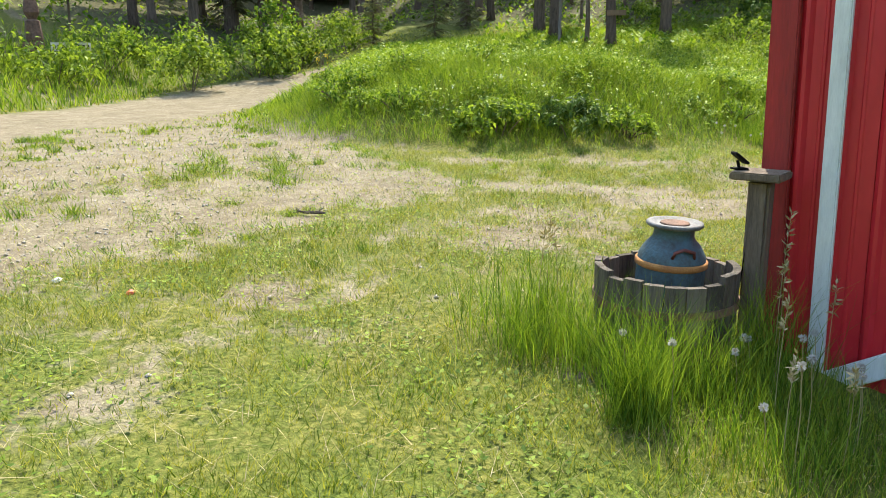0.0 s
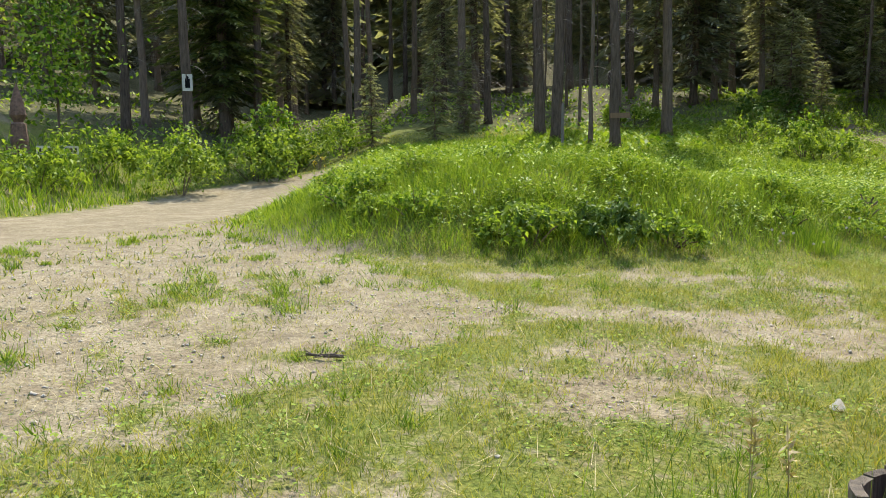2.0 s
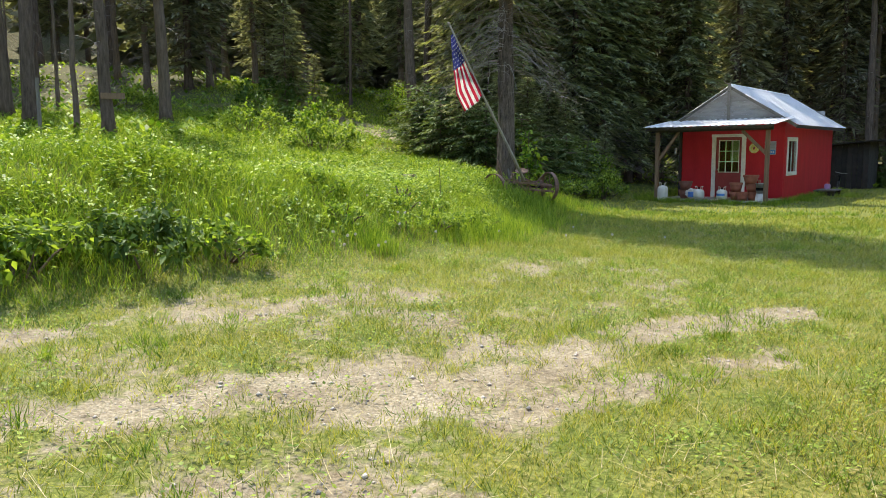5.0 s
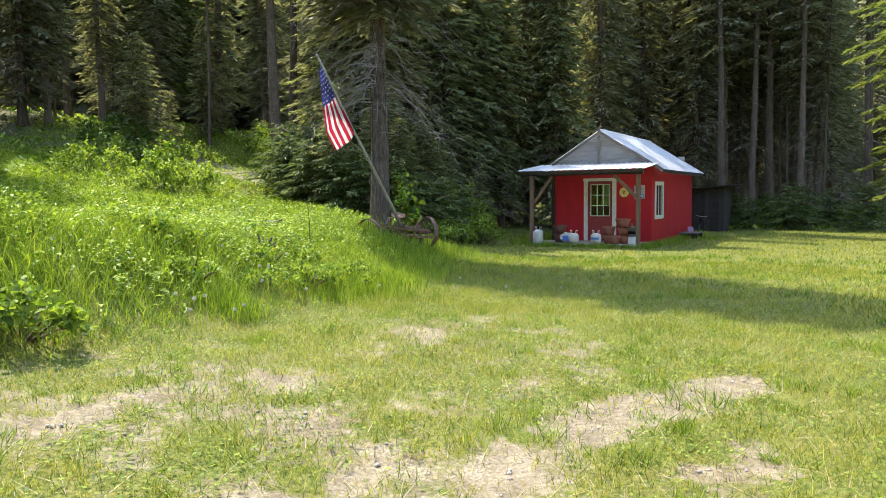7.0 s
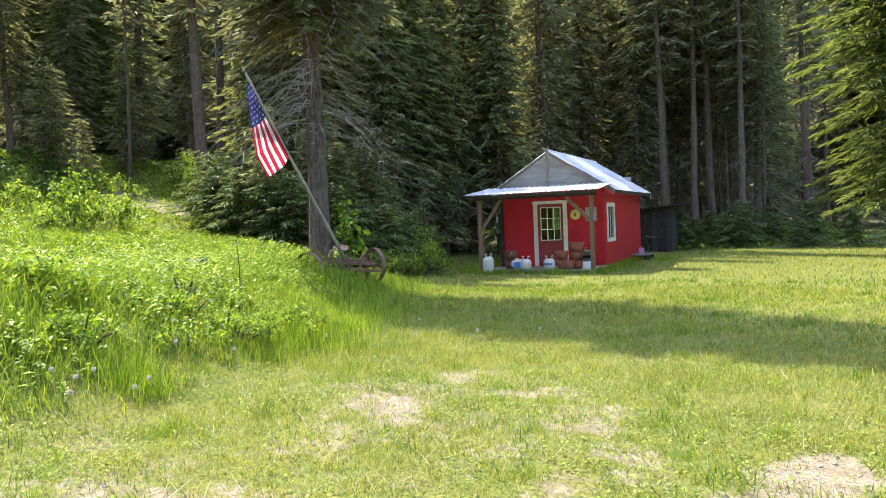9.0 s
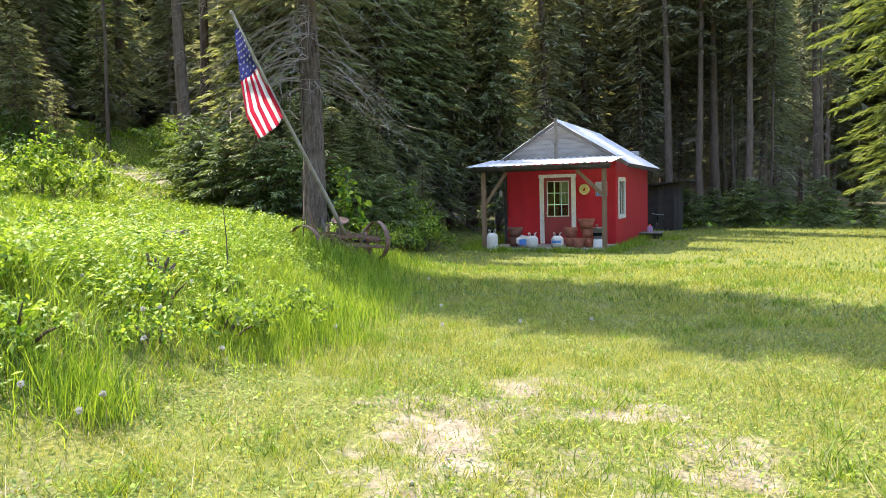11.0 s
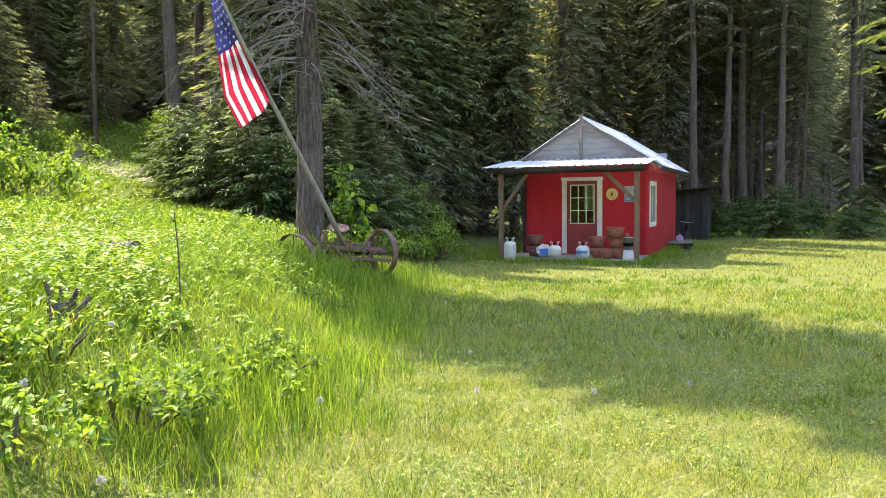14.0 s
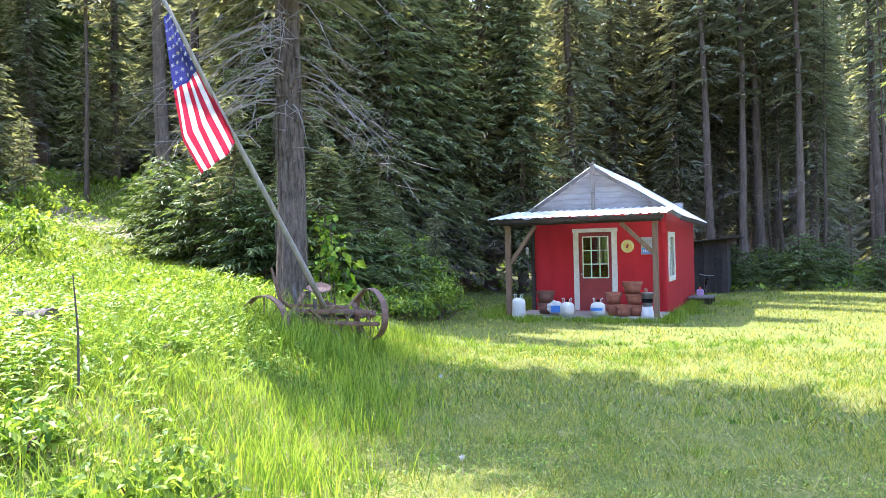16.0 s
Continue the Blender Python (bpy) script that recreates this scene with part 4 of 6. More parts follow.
# ---- barrel, can and post by the barn ----
def build_barrel():
    c = (2.96, 1.60)
    z0 = ground_at(*c) - 0.03
    barrel = thing("half_barrel_planter", "weathered grey half barrel of rough staves holding an old milk can", "planter", at=pose(*c, z0, 0, 0, 12))
    n, r0, r1, h = 22, 0.265, 0.315, 0.44
    r = random.Random(4)
    for k in range(n):
        top = h - 0.005 + r.uniform(-0.03, 0.012)
        a0, a1 = 2 * math.pi * (k + 0.03) / n, 2 * math.pi * (k + 0.97) / n
        bm = bmesh.new()
        cols = []
        for rr, z in ((r0, 0), (r0 + 0.045, h * 0.45), (r1, top), (r1 - 0.032, top), (r0 + 0.013, h * 0.45), (r0 - 0.03, 0)):
            cols.append([bm.verts.new((rr * math.cos(a), rr * math.sin(a), z)) for a in (a0, (a0 + a1) / 2, a1)])
        for i in range(6):
            p, q = cols[i], cols[(i + 1) % 6]
            for j in range(2):
                bm.faces.new((p[j], p[j + 1], q[j + 1], q[j]))
        for j in (0, 2):
            bm.faces.new([col[j] for col in cols] if j else [col[j] for col in cols][::-1])
        part("stave", bm, STAVE, barrel)
    part("hoop", ring_bar(r1 + 0.006, 0.006, 0.035, 30, Matrix.Translation((0, 0, 0.29))), RUST, barrel, "rusty iron hoop")
    part("hoop", ring_bar(r0 + 0.034, 0.006, 0.035, 30, Matrix.Translation((0, 0, 0.1))), RUST, barrel)
    soil = lathe([(0.001, 0.0), (r0 - 0.02, 0.0), (r0 - 0.005, 0.25), (0.15, 0.265), (0.001, 0.26)], 20)
    part("soil", soil, STICK, barrel, "dry dark soil")
    can = thing("milk_can", "old faded blue milk can with rusty band and pale rim", "milk can", at=pose(c[0] + 0.03, c[1] + 0.0, z0 + 0.282, 2, -1, 40) @ Matrix.Scale(0.88, 4))
    part("body", lathe([(0.15, 0), (0.17, 0.02), (0.172, 0.16), (0.172, 0.19), (0.165, 0.225), (0.14, 0.27), (0.108, 0.305), (0.1, 0.325), (0.1, 0.36), (0.108, 0.372), (0.09, 0.372), (0.09, 0.30), (0.001, 0.29)], 40), CAN_BLUE, can, smooth_faces=True)
    part("band", lathe([(0.172, 0.165), (0.181, 0.17), (0.181, 0.195), (0.172, 0.2)], 40), CAN_RUST, can, "rusty orange band", smooth_faces=True)
    part("rim", lathe([(0.1, 0.362), (0.132, 0.368), (0.142, 0.378), (0.138, 0.39), (0.118, 0.392), (0.11, 0.384), (0.085, 0.381), (0.001, 0.38)], 40), ZINC, can, "worn pale lid rim", smooth_faces=True)
    part("lid_boss", lathe([(0.075, 0.381), (0.07, 0.388), (0.055, 0.39), (0.001, 0.385)], 24), RUST, can, "rusty brown lid centre", smooth_faces=True)
    for a in (190, 10):
        m = pose(0, 0, 0, 0, 0, a)
        pts = [m @ Vector(p) for p in ((0.145, -0.055, 0.235), (0.158, -0.05, 0.266), (0.15, 0.0, 0.28), (0.158, 0.05, 0.266), (0.145, 0.055, 0.235))]
        part("handle", tube(pts, 0.009, 8), CAN_RED, can, "rust-red handle", smooth_faces=True)


def build_post():
    x, y = 3.23, 1.31
    z = ground_at(x, y)
    post = thing("wooden_post", "short weathered grey post with a flat board cap beside the barn", "post", at=pose(x, y, z - 0.015, 0, -1.5, 4))
    part("shaft", box((-0.042, -0.046, 0), (0.042, 0.046, 0.83), 0.012), POST_WOOD, post)
    part("cap", box((-0.08, -0.10, 0.83), (0.08, 0.115, 0.865), 0.006), POST_WOOD, post, "flat grey board cap")
    lamp = thing("solar_light", "small black solar garden light on the post cap", "light", at=pose(x - 0.03, y + 0.1, z + 0.85, 0, 0, 140))
    part("foot", box((-0.03, -0.03, 0), (0.03, 0.03, 0.008), 0.003), BLACK, lamp)
    part("stem", tube([(0, 0, 0.006), (0.01, 0, 0.04)], 0.007, 8), BLACK, lamp)
    part("panel", box((-0.04, -0.03, -0.006), (0.04, 0.03, 0.006), 0.004, m=pose(0.0, 0, 0.05, 0, -38, 0)), BLACK, lamp)
    part("cable", tube([(-0.02, 0.03, 0.005), (-0.035, 0.06, -0.01), (-0.035, 0.065, -0.3), (-0.02, 0.05, -0.55)], 0.003, 5), BLACK, lamp)


build_barrel()
build_post()


# ---- the flag tree with the old cart ----
def build_flag_tree():
    tree = thing("flag_tree", "big rough-barked conifer with many bare dead branches", "tree", at=pose(21.7, 3.5, ground_at(21.7, 3.5)))
    part("trunk", trunk_mesh(19, 0.225, 18, 0.0, 8, 1.35), BARK_NEAR, tree, smooth_faces=True)
    (v, t), limbs = crown_arrays(19, 5.4, 2.75, 77, whorl=0.3, per=9, step=0.075, twig=0.42, width=0.06, droop=0.45, taper=0.55)
    tagged(part("crown", mesh_np("crown", v, t), NEEDLE, tree, "sparse dark needles"), kind="stuff")
    tagged(part("branchwork", limb_mesh(limbs, 0.014), BARK, tree), kind="stuff")
    tagged(part("deadwood", dead_mesh(2.9, 7.5, 2.0, 210, 8, 0.0125, 0.7), DEAD, tree, "bare grey drooping dead branches"), kind="stuff")
    r = random.Random(9)
    for i in range(150):
        a, z = r.uniform(0, 2 * math.pi), 0.1 + 3.9 * i / 150
        rr = 0.225 * (1 - 0.04 * z) * (1 + 0.35 * math.exp(-z / 0.35)) - 0.008
        m = Matrix.Translation((rr * math.cos(a), rr * math.sin(a), z)) @ pose(0, 0, 0, 0, 0, math.degrees(a))
        part("bark_plate", box((-0.008, -0.022 - 0.015 * r.random(), -0.1), (0.014 + 0.012 * r.random(), 0.026, 0.13), 0.008, m=m), BARK_NEAR, tree)
    part("split_stub", tube([(-0.22, 0.06, -0.1), (-0.2, 0.07, 0.9), (-0.17, 0.06, 1.9), (-0.16, 0.05, 2.4)], [0.1, 0.07, 0.045, 0.01], 8), BARK_NEAR, tree, "dark split side stem")


POLE_FOOT, POLE_TOP = Vector((19.51, 3.0, 0.727)), Vector((18.20, 4.54, 4.02))


def build_flag():
    a, b = POLE_FOOT, POLE_TOP
    pole = thing("flag_pole", "peeled grey wooden pole leaning out from the cart with a flag", "flag pole", at=Matrix.Translation(a))
    way = b - a
    pts = [way * f + Vector((0, 0, 0.02 * math.sin(7 * f))) for f in np.linspace(0, 1, 9)]
    part("shaft", tube(pts, [0.036 - 0.014 * f + 0.003 * math.sin(17 * f) for f in np.linspace(0, 1, 9)], 10), POLE_WOOD, pole, smooth_faces=True)
    part("finial", lathe([(0.001, 0), (0.03, 0.01), (0.034, 0.03), (0.02, 0.06), (0.001, 0.075)], 12, m=Matrix.Translation(way) @ way.to_track_quat("Z", "Y").to_matrix().to_4x4()), POLE_WOOD, pole)
    flag = thing("flag", "red, white and blue starred flag hanging from a pole", "flag", at=Matrix.Translation(a))
    hang = Vector((0.15, 0.42, -0.34))
    stripes, rows, cols = 9, 34, 36

    def place(s, w):
        """A place on the cloth: s down the stripes, w out from the pole."""
        at = way * (0.951 - 0.374 * s) + Vector((-0.015, 0.0, 0.0))
        out = min(1.0, 0.14 + 1.2 * s)
        fold = 0.05 * math.sin(w * 7.5 + s * 3.0) * (0.3 + 0.7 * w) + 0.02 * math.sin(w * 15 - s * 6)
        sag = Vector((0, 0, -0.22)) * w * (1 - w) * s
        return at + hang * w * out + sag + Vector((-0.9, 0.25, 0)) * fold * out

    def cloth(s0, s1, w0, w1, ns, nw, lift=0.0):
        bm = bmesh.new()
        grid = [[bm.verts.new(place(s0 + (s1 - s0) * i / ns, w0 + (w1 - w0) * j / nw) + Vector((-lift, 0, 0))) for j in range(nw + 1)] for i in range(ns + 1)]
        for i in range(ns):
            for j in range(nw):
                bm.faces.new((grid[i][j], grid[i + 1][j], grid[i + 1][j + 1], grid[i][j + 1]))
        bmesh.ops.solidify(bm, geom=bm.faces[:], thickness=0.003)
        return bm

    for k in range(stripes):
        part("stripe", cloth(0.42, 1.0, k / stripes, (k + 1) / stripes, 22, 4), FLAG_WHITE if k % 2 else FLAG_RED, flag, smooth_faces=True)
    part("canton", cloth(0.0, 0.42, 0, 1, 18, 24), FLAG_BLUE, flag, "dark blue field", smooth_faces=True)
    for i in range(8):
        for j in range(4):
            s, w = 0.035 + 0.05 * i, (j + 0.3 + 0.5 * (i % 2)) / 4.3
            c = place(s, w)
            du, dv = (place(s + 0.01, w) - c).normalized(), (place(s, min(1, w + 0.03)) - c).normalized()
            size = 0.026 if s > 0.12 else 0.018
            bm = bmesh.new()
            ring = []
            for q in range(10):
                rr = size if q % 2 == 0 else size * 0.42
                ang = math.pi * q / 5
                ring.append(bm.verts.new(c + rr * (math.cos(ang) * du + math.sin(ang) * dv) + Vector((-0.006, 0, 0.001))))
            bm.faces.new(ring)
            bmesh.ops.solidify(bm, geom=bm.faces[:], thickness=0.002)
            part("star", bm, FLAG_WHITE, flag)


def build_sapling():
    x, y = 20.75, 3.05
    sapling = thing("sapling", "small bright-leaved sapling growing against the big trunk", "tree", at=pose(x, y, ground_at(x, y)))
    part("stem", tube([(0, 0, -0.05), (0.03, -0.02, 0.8), (-0.02, -0.04, 1.3), (0.02, -0.06, 1.62)], [0.014, 0.012, 0.009, 0.004], 6), BARK, sapling)
    r = np.random.RandomState(18)
    p = np.stack([r.normal(0, 0.09, 190), r.normal(-0.05, 0.09, 190), 0.85 + 0.75 * r.rand(190)], 1)[:80]
    r = np.random.RandomState(19)
    way = unit(r.normal(0, 1, (80, 3)) + np.array([0, 0, -0.3]))
    tagged(part("crown", mesh_np("crown", *kites(p, way * r.uniform(0.07, 0.12, (80, 1)), unit(np.cross(way, r.normal(0, 1, (80, 3)))) * 0.04)), LEAF_LIME, sapling, "broad lime-green leaves"), kind="stuff")


def build_cart():
    """A rusted two-wheeled implement: spoked iron wheels, axle beam, frame bars."""
    lw, rw = Vector((19.2, 3.68, 0)), Vector((20.2, 2.42, 0))
    mid = (lw + rw) / 2
    z = 0.27
    cart = thing("old_cart", "rusty two-wheeled farm implement rotting in the grass", "farm implement", at=pose(mid.x, mid.y, z, 0, 0, math.degrees(math.atan2(rw.y - lw.y, rw.x - lw.x))))
    half, r = (rw - lw).length / 2, 0.34
    for s, yaw, lean in ((-1, 14, 10), (1, -6, -12)):
        wheel = new("wheel")
        wheel.parent = cart
        wheel.matrix_basis = pose(s * half, 0, r - 0.04, 0, 90, yaw)
        part("rim", ring_bar(r, 0.016, 0.095, 30), RUST, wheel)
        part("hub", lathe([(0.02, -0.07), (0.05, -0.06), (0.05, 0.06), (0.02, 0.07)], 12), RUST, wheel)
        for k in range(8):
            a = 2 * math.pi * k / 8
            part("spoke", tube([(0.04 * math.cos(a), 0.04 * math.sin(a), 0), ((r - 0.01) * math.cos(a), (r - 0.01) * math.sin(a), 0)], 0.009, 5), RUST, wheel)
    part("axle", tube([(-half, 0, r - 0.04), (half, 0, r - 0.04)], 0.028, 8), RUST, cart)
    for y, zz, a, b in ((-0.12, 0.40, -0.42, 0.62), (0.05, 0.33, -0.5, 0.68), (-0.2, 0.24, -0.15, 0.72)):
        part("frame_bar", beam((a, y, zz + 0.04), (b, y - 0.05, zz - 0.05), 0.09, 0.05, 0.01), WOOD_DARK if y > 0 else RUST, cart)
    for i, x in enumerate(np.linspace(-0.4, 0.6, 7)):
        part("tine", tube([(x, 0.12, 0.42), (x + 0.03, -0.1, 0.36), (x + 0.05, -0.24, 0.14)], [0.016, 0.016, 0.008], 5), RUST, cart)
    for i, (x, y0, z0, x2, y2, z2) in enumerate(((-0.45, 0.1, 0.5, 0.45, 0.02, 0.42), (-0.3, -0.18, 0.46, 0.1, -0.3, 0.05), (0.15, 0.1, 0.5, 0.5, -0.22, 0.3), (-0.55, -0.05, 0.3, -0.1, 0.2, 0.62), (0.45, -0.2, 0.1, 0.62, 0.1, 0.45))):
        part("strut", beam((x, y0, z0), (x2, y2, z2), 0.06, 0.035, 0.008), WOOD if i % 2 else RUST, cart)
    part("seat_pan", lathe([(0.001, 0.0), (0.1, 0.02), (0.16, 0.06), (0.15, 0.07), (0.09, 0.035), (0.001, 0.02)], 16, m=pose(0.15, 0.22, 0.62, 18, -12, 0)), RUST, cart, "rusty iron seat pan")
    part("seat_stem", tube([(0.15, 0.15, 0.36), (0.15, 0.21, 0.5), (0.15, 0.22, 0.63)], [0.016, 0.014, 0.014], 6), RUST, cart)
    part("lever", tube([(0.35, 0, 0.35), (0.55, 0.03, 0.5), (0.72, 0.05, 0.62)], [0.016, 0.014, 0.012], 6), RUST, cart)
    part("tongue", tube([(-0.25, 0.1, 0.4), (-0.5, 0.1, 0.55), (-0.62, 0.12, 0.95)], [0.03, 0.028, 0.015], 6), RUST, cart)
    for k in range(5):
        b = thing("broken_board", "split grey board leaning on the old cart", "board", "boards on the cart", at=pose(mid.x - 0.2 + 0.1 * k, mid.y + 0.22 - 0.09 * k, z + 0.02, 0, 0, 20 * k))
        part("board", beam((0, 0, 0), (0.12 - 0.1 * k, 0.1, 0.72 - 0.09 * k), 0.05, 0.02, 0.004), WOOD if k % 2 else WOOD_GREY, b)


build_flag_tree()
build_flag()
build_sapling()
build_cart()


# ---- things on the porch ----
def on_porch(u, v, z=DECK, turn=0.0):
    return CABIN @ pose(u, v, z, 0, 0, turn)


def pot(name, label, r, h, material, at, group="stacked flower pots"):
    p = thing(name, label, "flower pot", group, at)
    part("body", lathe([(r * 0.68, 0), (r * 0.93, h * 0.78), (r * 0.9, h * 0.8), (r * 0.86, h * 0.8), (r * 0.62, 0.03), (0.001, 0.03)], 24), material, p, smooth_faces=True)
    part("rim", lathe([(r * 0.92, h * 0.76), (r, h * 0.78), (r, h), (r * 0.9, h), (r * 0.87, h * 0.77)], 24), material, p)
    return p


def propane(label, r, h, at, print_mat=None):
    """A gas bottle: rounded body, foot ring, collar and valve."""
    p = thing("propane_tank", label, "gas bottle", "gas bottles on the porch", at)
    part("foot_ring", ring_bar(r * 0.72, 0.006, 0.05, 24, Matrix.Translation((0, 0, 0.025))), STEEL, p)
    part("body", lathe([(0.001, 0.03), (r * 0.7, 0.035), (r * 0.95, 0.09), (r, 0.14), (r, h - 0.1), (r * 0.95, h - 0.05), (r * 0.7, h - 0.005), (0.04, h + 0.02), (0.001, h + 0.02)], 28), WHITE_PAINT, p, smooth_faces=True)
    for a in (0, 180):
        bm = bmesh.new()
        for t in (-1, 1):
            m = pose(0, 0, 0, 0, 0, a + t * 38)
            box((r * 0.6, -0.012, h - 0.02), (r * 0.64, 0.012, h + 0.1), 0.004, bm, m)
        box((r * 0.57, -r * 0.45, h + 0.085), (r * 0.63, r * 0.45, h + 0.115), 0.006, bm, pose(0, 0, 0, 0, 0, a))
        part("collar", bm, WHITE_PAINT, p)
    part("valve", lathe([(0.03, h + 0.01), (0.024, h + 0.05), (0.032, h + 0.055), (0.03, h + 0.075), (0.001, h + 0.078)], 12), BLACK, p, "black valve knob")
    if print_mat:
        bm = bmesh.new()
        for k in range(9):
            a0, a1 = radians(-150 + k * 12), radians(-150 + (k + 1) * 12)
            bm.faces.new([bm.verts.new(((r + 0.003) * math.cos(a), (r + 0.003) * math.sin(a), z)) for a, z in ((a0, 0.16), (a1, 0.16), (a1, h - 0.11), (a0, h - 0.11))])
        bmesh.ops.remove_doubles(bm, verts=bm.verts[:], dist=1e-4)
        part("label", bm, print_mat, p, "blue printed label")
    return p


def build_porch_things():
    propane("tall white gas bottle by the porch post", 0.165, 0.54, on_porch(0.33, -0.25, 0.02))
    propane("white gas bottle on the deck edge", 0.172, 0.34, on_porch(1.47, 0.0))
    propane("white gas bottle with a blue label", 0.172, 0.34, on_porch(2.20, 0.05), BLUE)
    pot("flower_pot", "dark brown plastic flower pot on the deck", 0.23, 0.29, POT_BROWN, on_porch(0.72, 0.75))
    pot("flower_pot", "dark brown plastic flower pot stacked on another", 0.235, 0.29, POT_BROWN, on_porch(0.72, 0.75, DECK + 0.29))
    base = [(2.48, 0.55, 0), (2.74, 0.38, 0), (3.02, 0.55, 0)]
    for u, v, z in base:
        pot("flower_pot", "terracotta flower pot on the deck", 0.205, 0.27, TERRACOTTA, on_porch(u, v, DECK + z))
    pot("flower_pot", "terracotta flower pot stacked on another", 0.21, 0.29, TERRACOTTA, on_porch(2.46, 0.62, DECK + 0.27))
    pot("flower_pot", "terracotta flower pot in the middle of a tall stack", 0.21, 0.25, TERRACOTTA, on_porch(2.95, 0.65, DECK + 0.27))
    pot("flower_pot", "wide terracotta pot on top of the stack", 0.245, 0.29, TERRACOTTA, on_porch(2.90, 0.68, DECK + 0.52))
    bag = thing("plastic_bag", "blue and white crumpled plastic sack", "bag", at=on_porch(1.04, 0.5, DECK, 20))
    bm = bmesh.new()
    bmesh.ops.create_icosphere(bm, subdivisions=3, radius=1)
    for v in bm.verts:
        n = noise.noise(v.co * 2.3) * 0.3
        v.co = Vector((v.co.x * 0.2 * (1 + n), v.co.y * 0.14 * (1 + n), max(0, (v.co.z * 0.5 + 0.5)) * 0.34 * (1 + n * 0.6)))
    part("sack", bm, WHITE_PAINT, bag)
    part("print", box((-0.12, -0.155, 0.07), (0.1, -0.14, 0.24), 0.01), BLUE, bag, "blue printed panel")
    board = thing("plank_scrap", "loose pale board lying on the deck", "board", at=on_porch(0.98, 0.12, DECK, 6))
    part("board", box((-0.3, -0.06, 0), (0.3, 0.06, 0.025), 0.004), WOOD_GREY, board)
    bucket = thing("bucket", "grey plastic bucket with black print on a pale bucket", "bucket", at=on_porch(3.3, 0.35, DECK + 0.24))
    part("body", lathe([(0.11, 0), (0.135, 0.3), (0.142, 0.3), (0.142, 0.33), (0.128, 0.33), (0.105, 0.02), (0.001, 0.02)], 24), STEEL, bucket, smooth_faces=True)
    part("print", ring_bar(0.131, 0.003, 0.09, 24, Matrix.Translation((0, 0, 0.14))), BLACK, bucket, "black printed band")
    jar = thing("jar", "small reddish jar on the bucket", "jar", at=on_porch(3.27, 0.33, DECK + 0.57))
    part("body", lathe([(0.035, 0), (0.045, 0.02), (0.045, 0.08), (0.03, 0.1), (0.001, 0.1)], 14), TERRACOTTA, jar)
    part("lid", lathe([(0.127, -0.005), (0.127, 0.0), (0.001, 0.0)], 20), STEEL, jar)
    low = thing("bucket", "low pale plastic bucket upside down on the deck", "bucket", at=on_porch(3.3, 0.35, DECK))
    part("body", lathe([(0.15, 0), (0.15, 0.02), (0.12, 0.24), (0.001, 0.24)], 24), WHITE_PAINT, low, smooth_faces=True)
    disc = thing("wall_disc", "round yellow sign with a dark figure on the cabin wall", "sign", at=on_porch(2.58, PORCH - 0.012, 1.78))
    part("plate", lathe([(0.165, 0), (0.17, 0.008), (0.155, 0.012), (0.001, 0.01)], 28, m=pose(0, 0, 0, 90)), YELLOW, disc, smooth_faces=True)
    part("ring", ring_bar(0.135, 0.012, 0.006, 28, pose(0, -0.012, 0, 90)), TRIM, disc)
    part("mark", box((-0.03, -0.018, -0.05), (0.025, -0.012, 0.05), 0.004, m=pose(0, 0, 0, 0, 20)), RED_DARK, disc)
    sign = thing("wall_sign", "weathered blue and grey picture sign on the cabin wall", "sign", at=on_porch(3.1, PORCH - 0.02, 1.78))
    part("board", box((-0.18, 0, -0.22), (0.18, 0.016, 0.22), 0.004), STEEL, sign)
    part("picture", box((-0.16, -0.004, -0.02), (0.16, -0.001, 0.2), 0.001), GREY_PAINT, sign)
    part("band", box((-0.16, -0.004, -0.2), (0.16, -0.001, -0.06), 0.001), BLUE, sign, "blue lettered band")
    for k in range(5):
        part("letter_bar", box((-0.13 + k * 0.055, -0.008, -0.165), (-0.10 + k * 0.055, -0.0045, -0.095)), WHITE_PAINT, sign)
    lantern = thing("lantern", "small hanging metal lantern by the porch wall", "lantern", at=on_porch(-0.06, PORCH - 0.2, 1.62))
    part("body", lathe([(0.05, 0), (0.055, 0.02), (0.05, 0.16), (0.02, 0.2), (0.001, 0.21)], 12), STEEL, lantern)
    part("hook", tube([(0, 0, 0.2), (0, 0.02, 0.28), (0.05, 0.13, 0.3)], 0.006, 5), BLACK, lantern)
    step = thing("side_step", "grey plank step at the cabin's side", "step", at=CABIN @ pose(W + 0.06, PORCH + LONG - 3.0, -0.05))
    for k in range(3):
        part("plank", box((0.02 + 0.24 * k, 0, 0.24), (0.25 + 0.24 * k, 1.3, 0.28), 0.006), WOOD_GREY, step)
    for y in (0.12, 1.1):
        part("bearer", box((0.04, y, -0.12), (0.7, y + 0.09, 0.238), 0.008), WOOD_DARK, step)
    jug = thing("jug", "lilac plastic jug with a red cap on the step", "jug", at=CABIN @ pose(W + 0.36, PORCH + LONG - 2.1, 0.23))
    part("body", box((-0.1, -0.07, 0), (0.1, 0.07, 0.2), 0.03), PURPLE, jug)
    part("neck", lathe([(0.04, 0.19), (0.025, 0.24), (0.022, 0.27), (0.001, 0.27)], 12), RED_BIT, jug, "red cap")
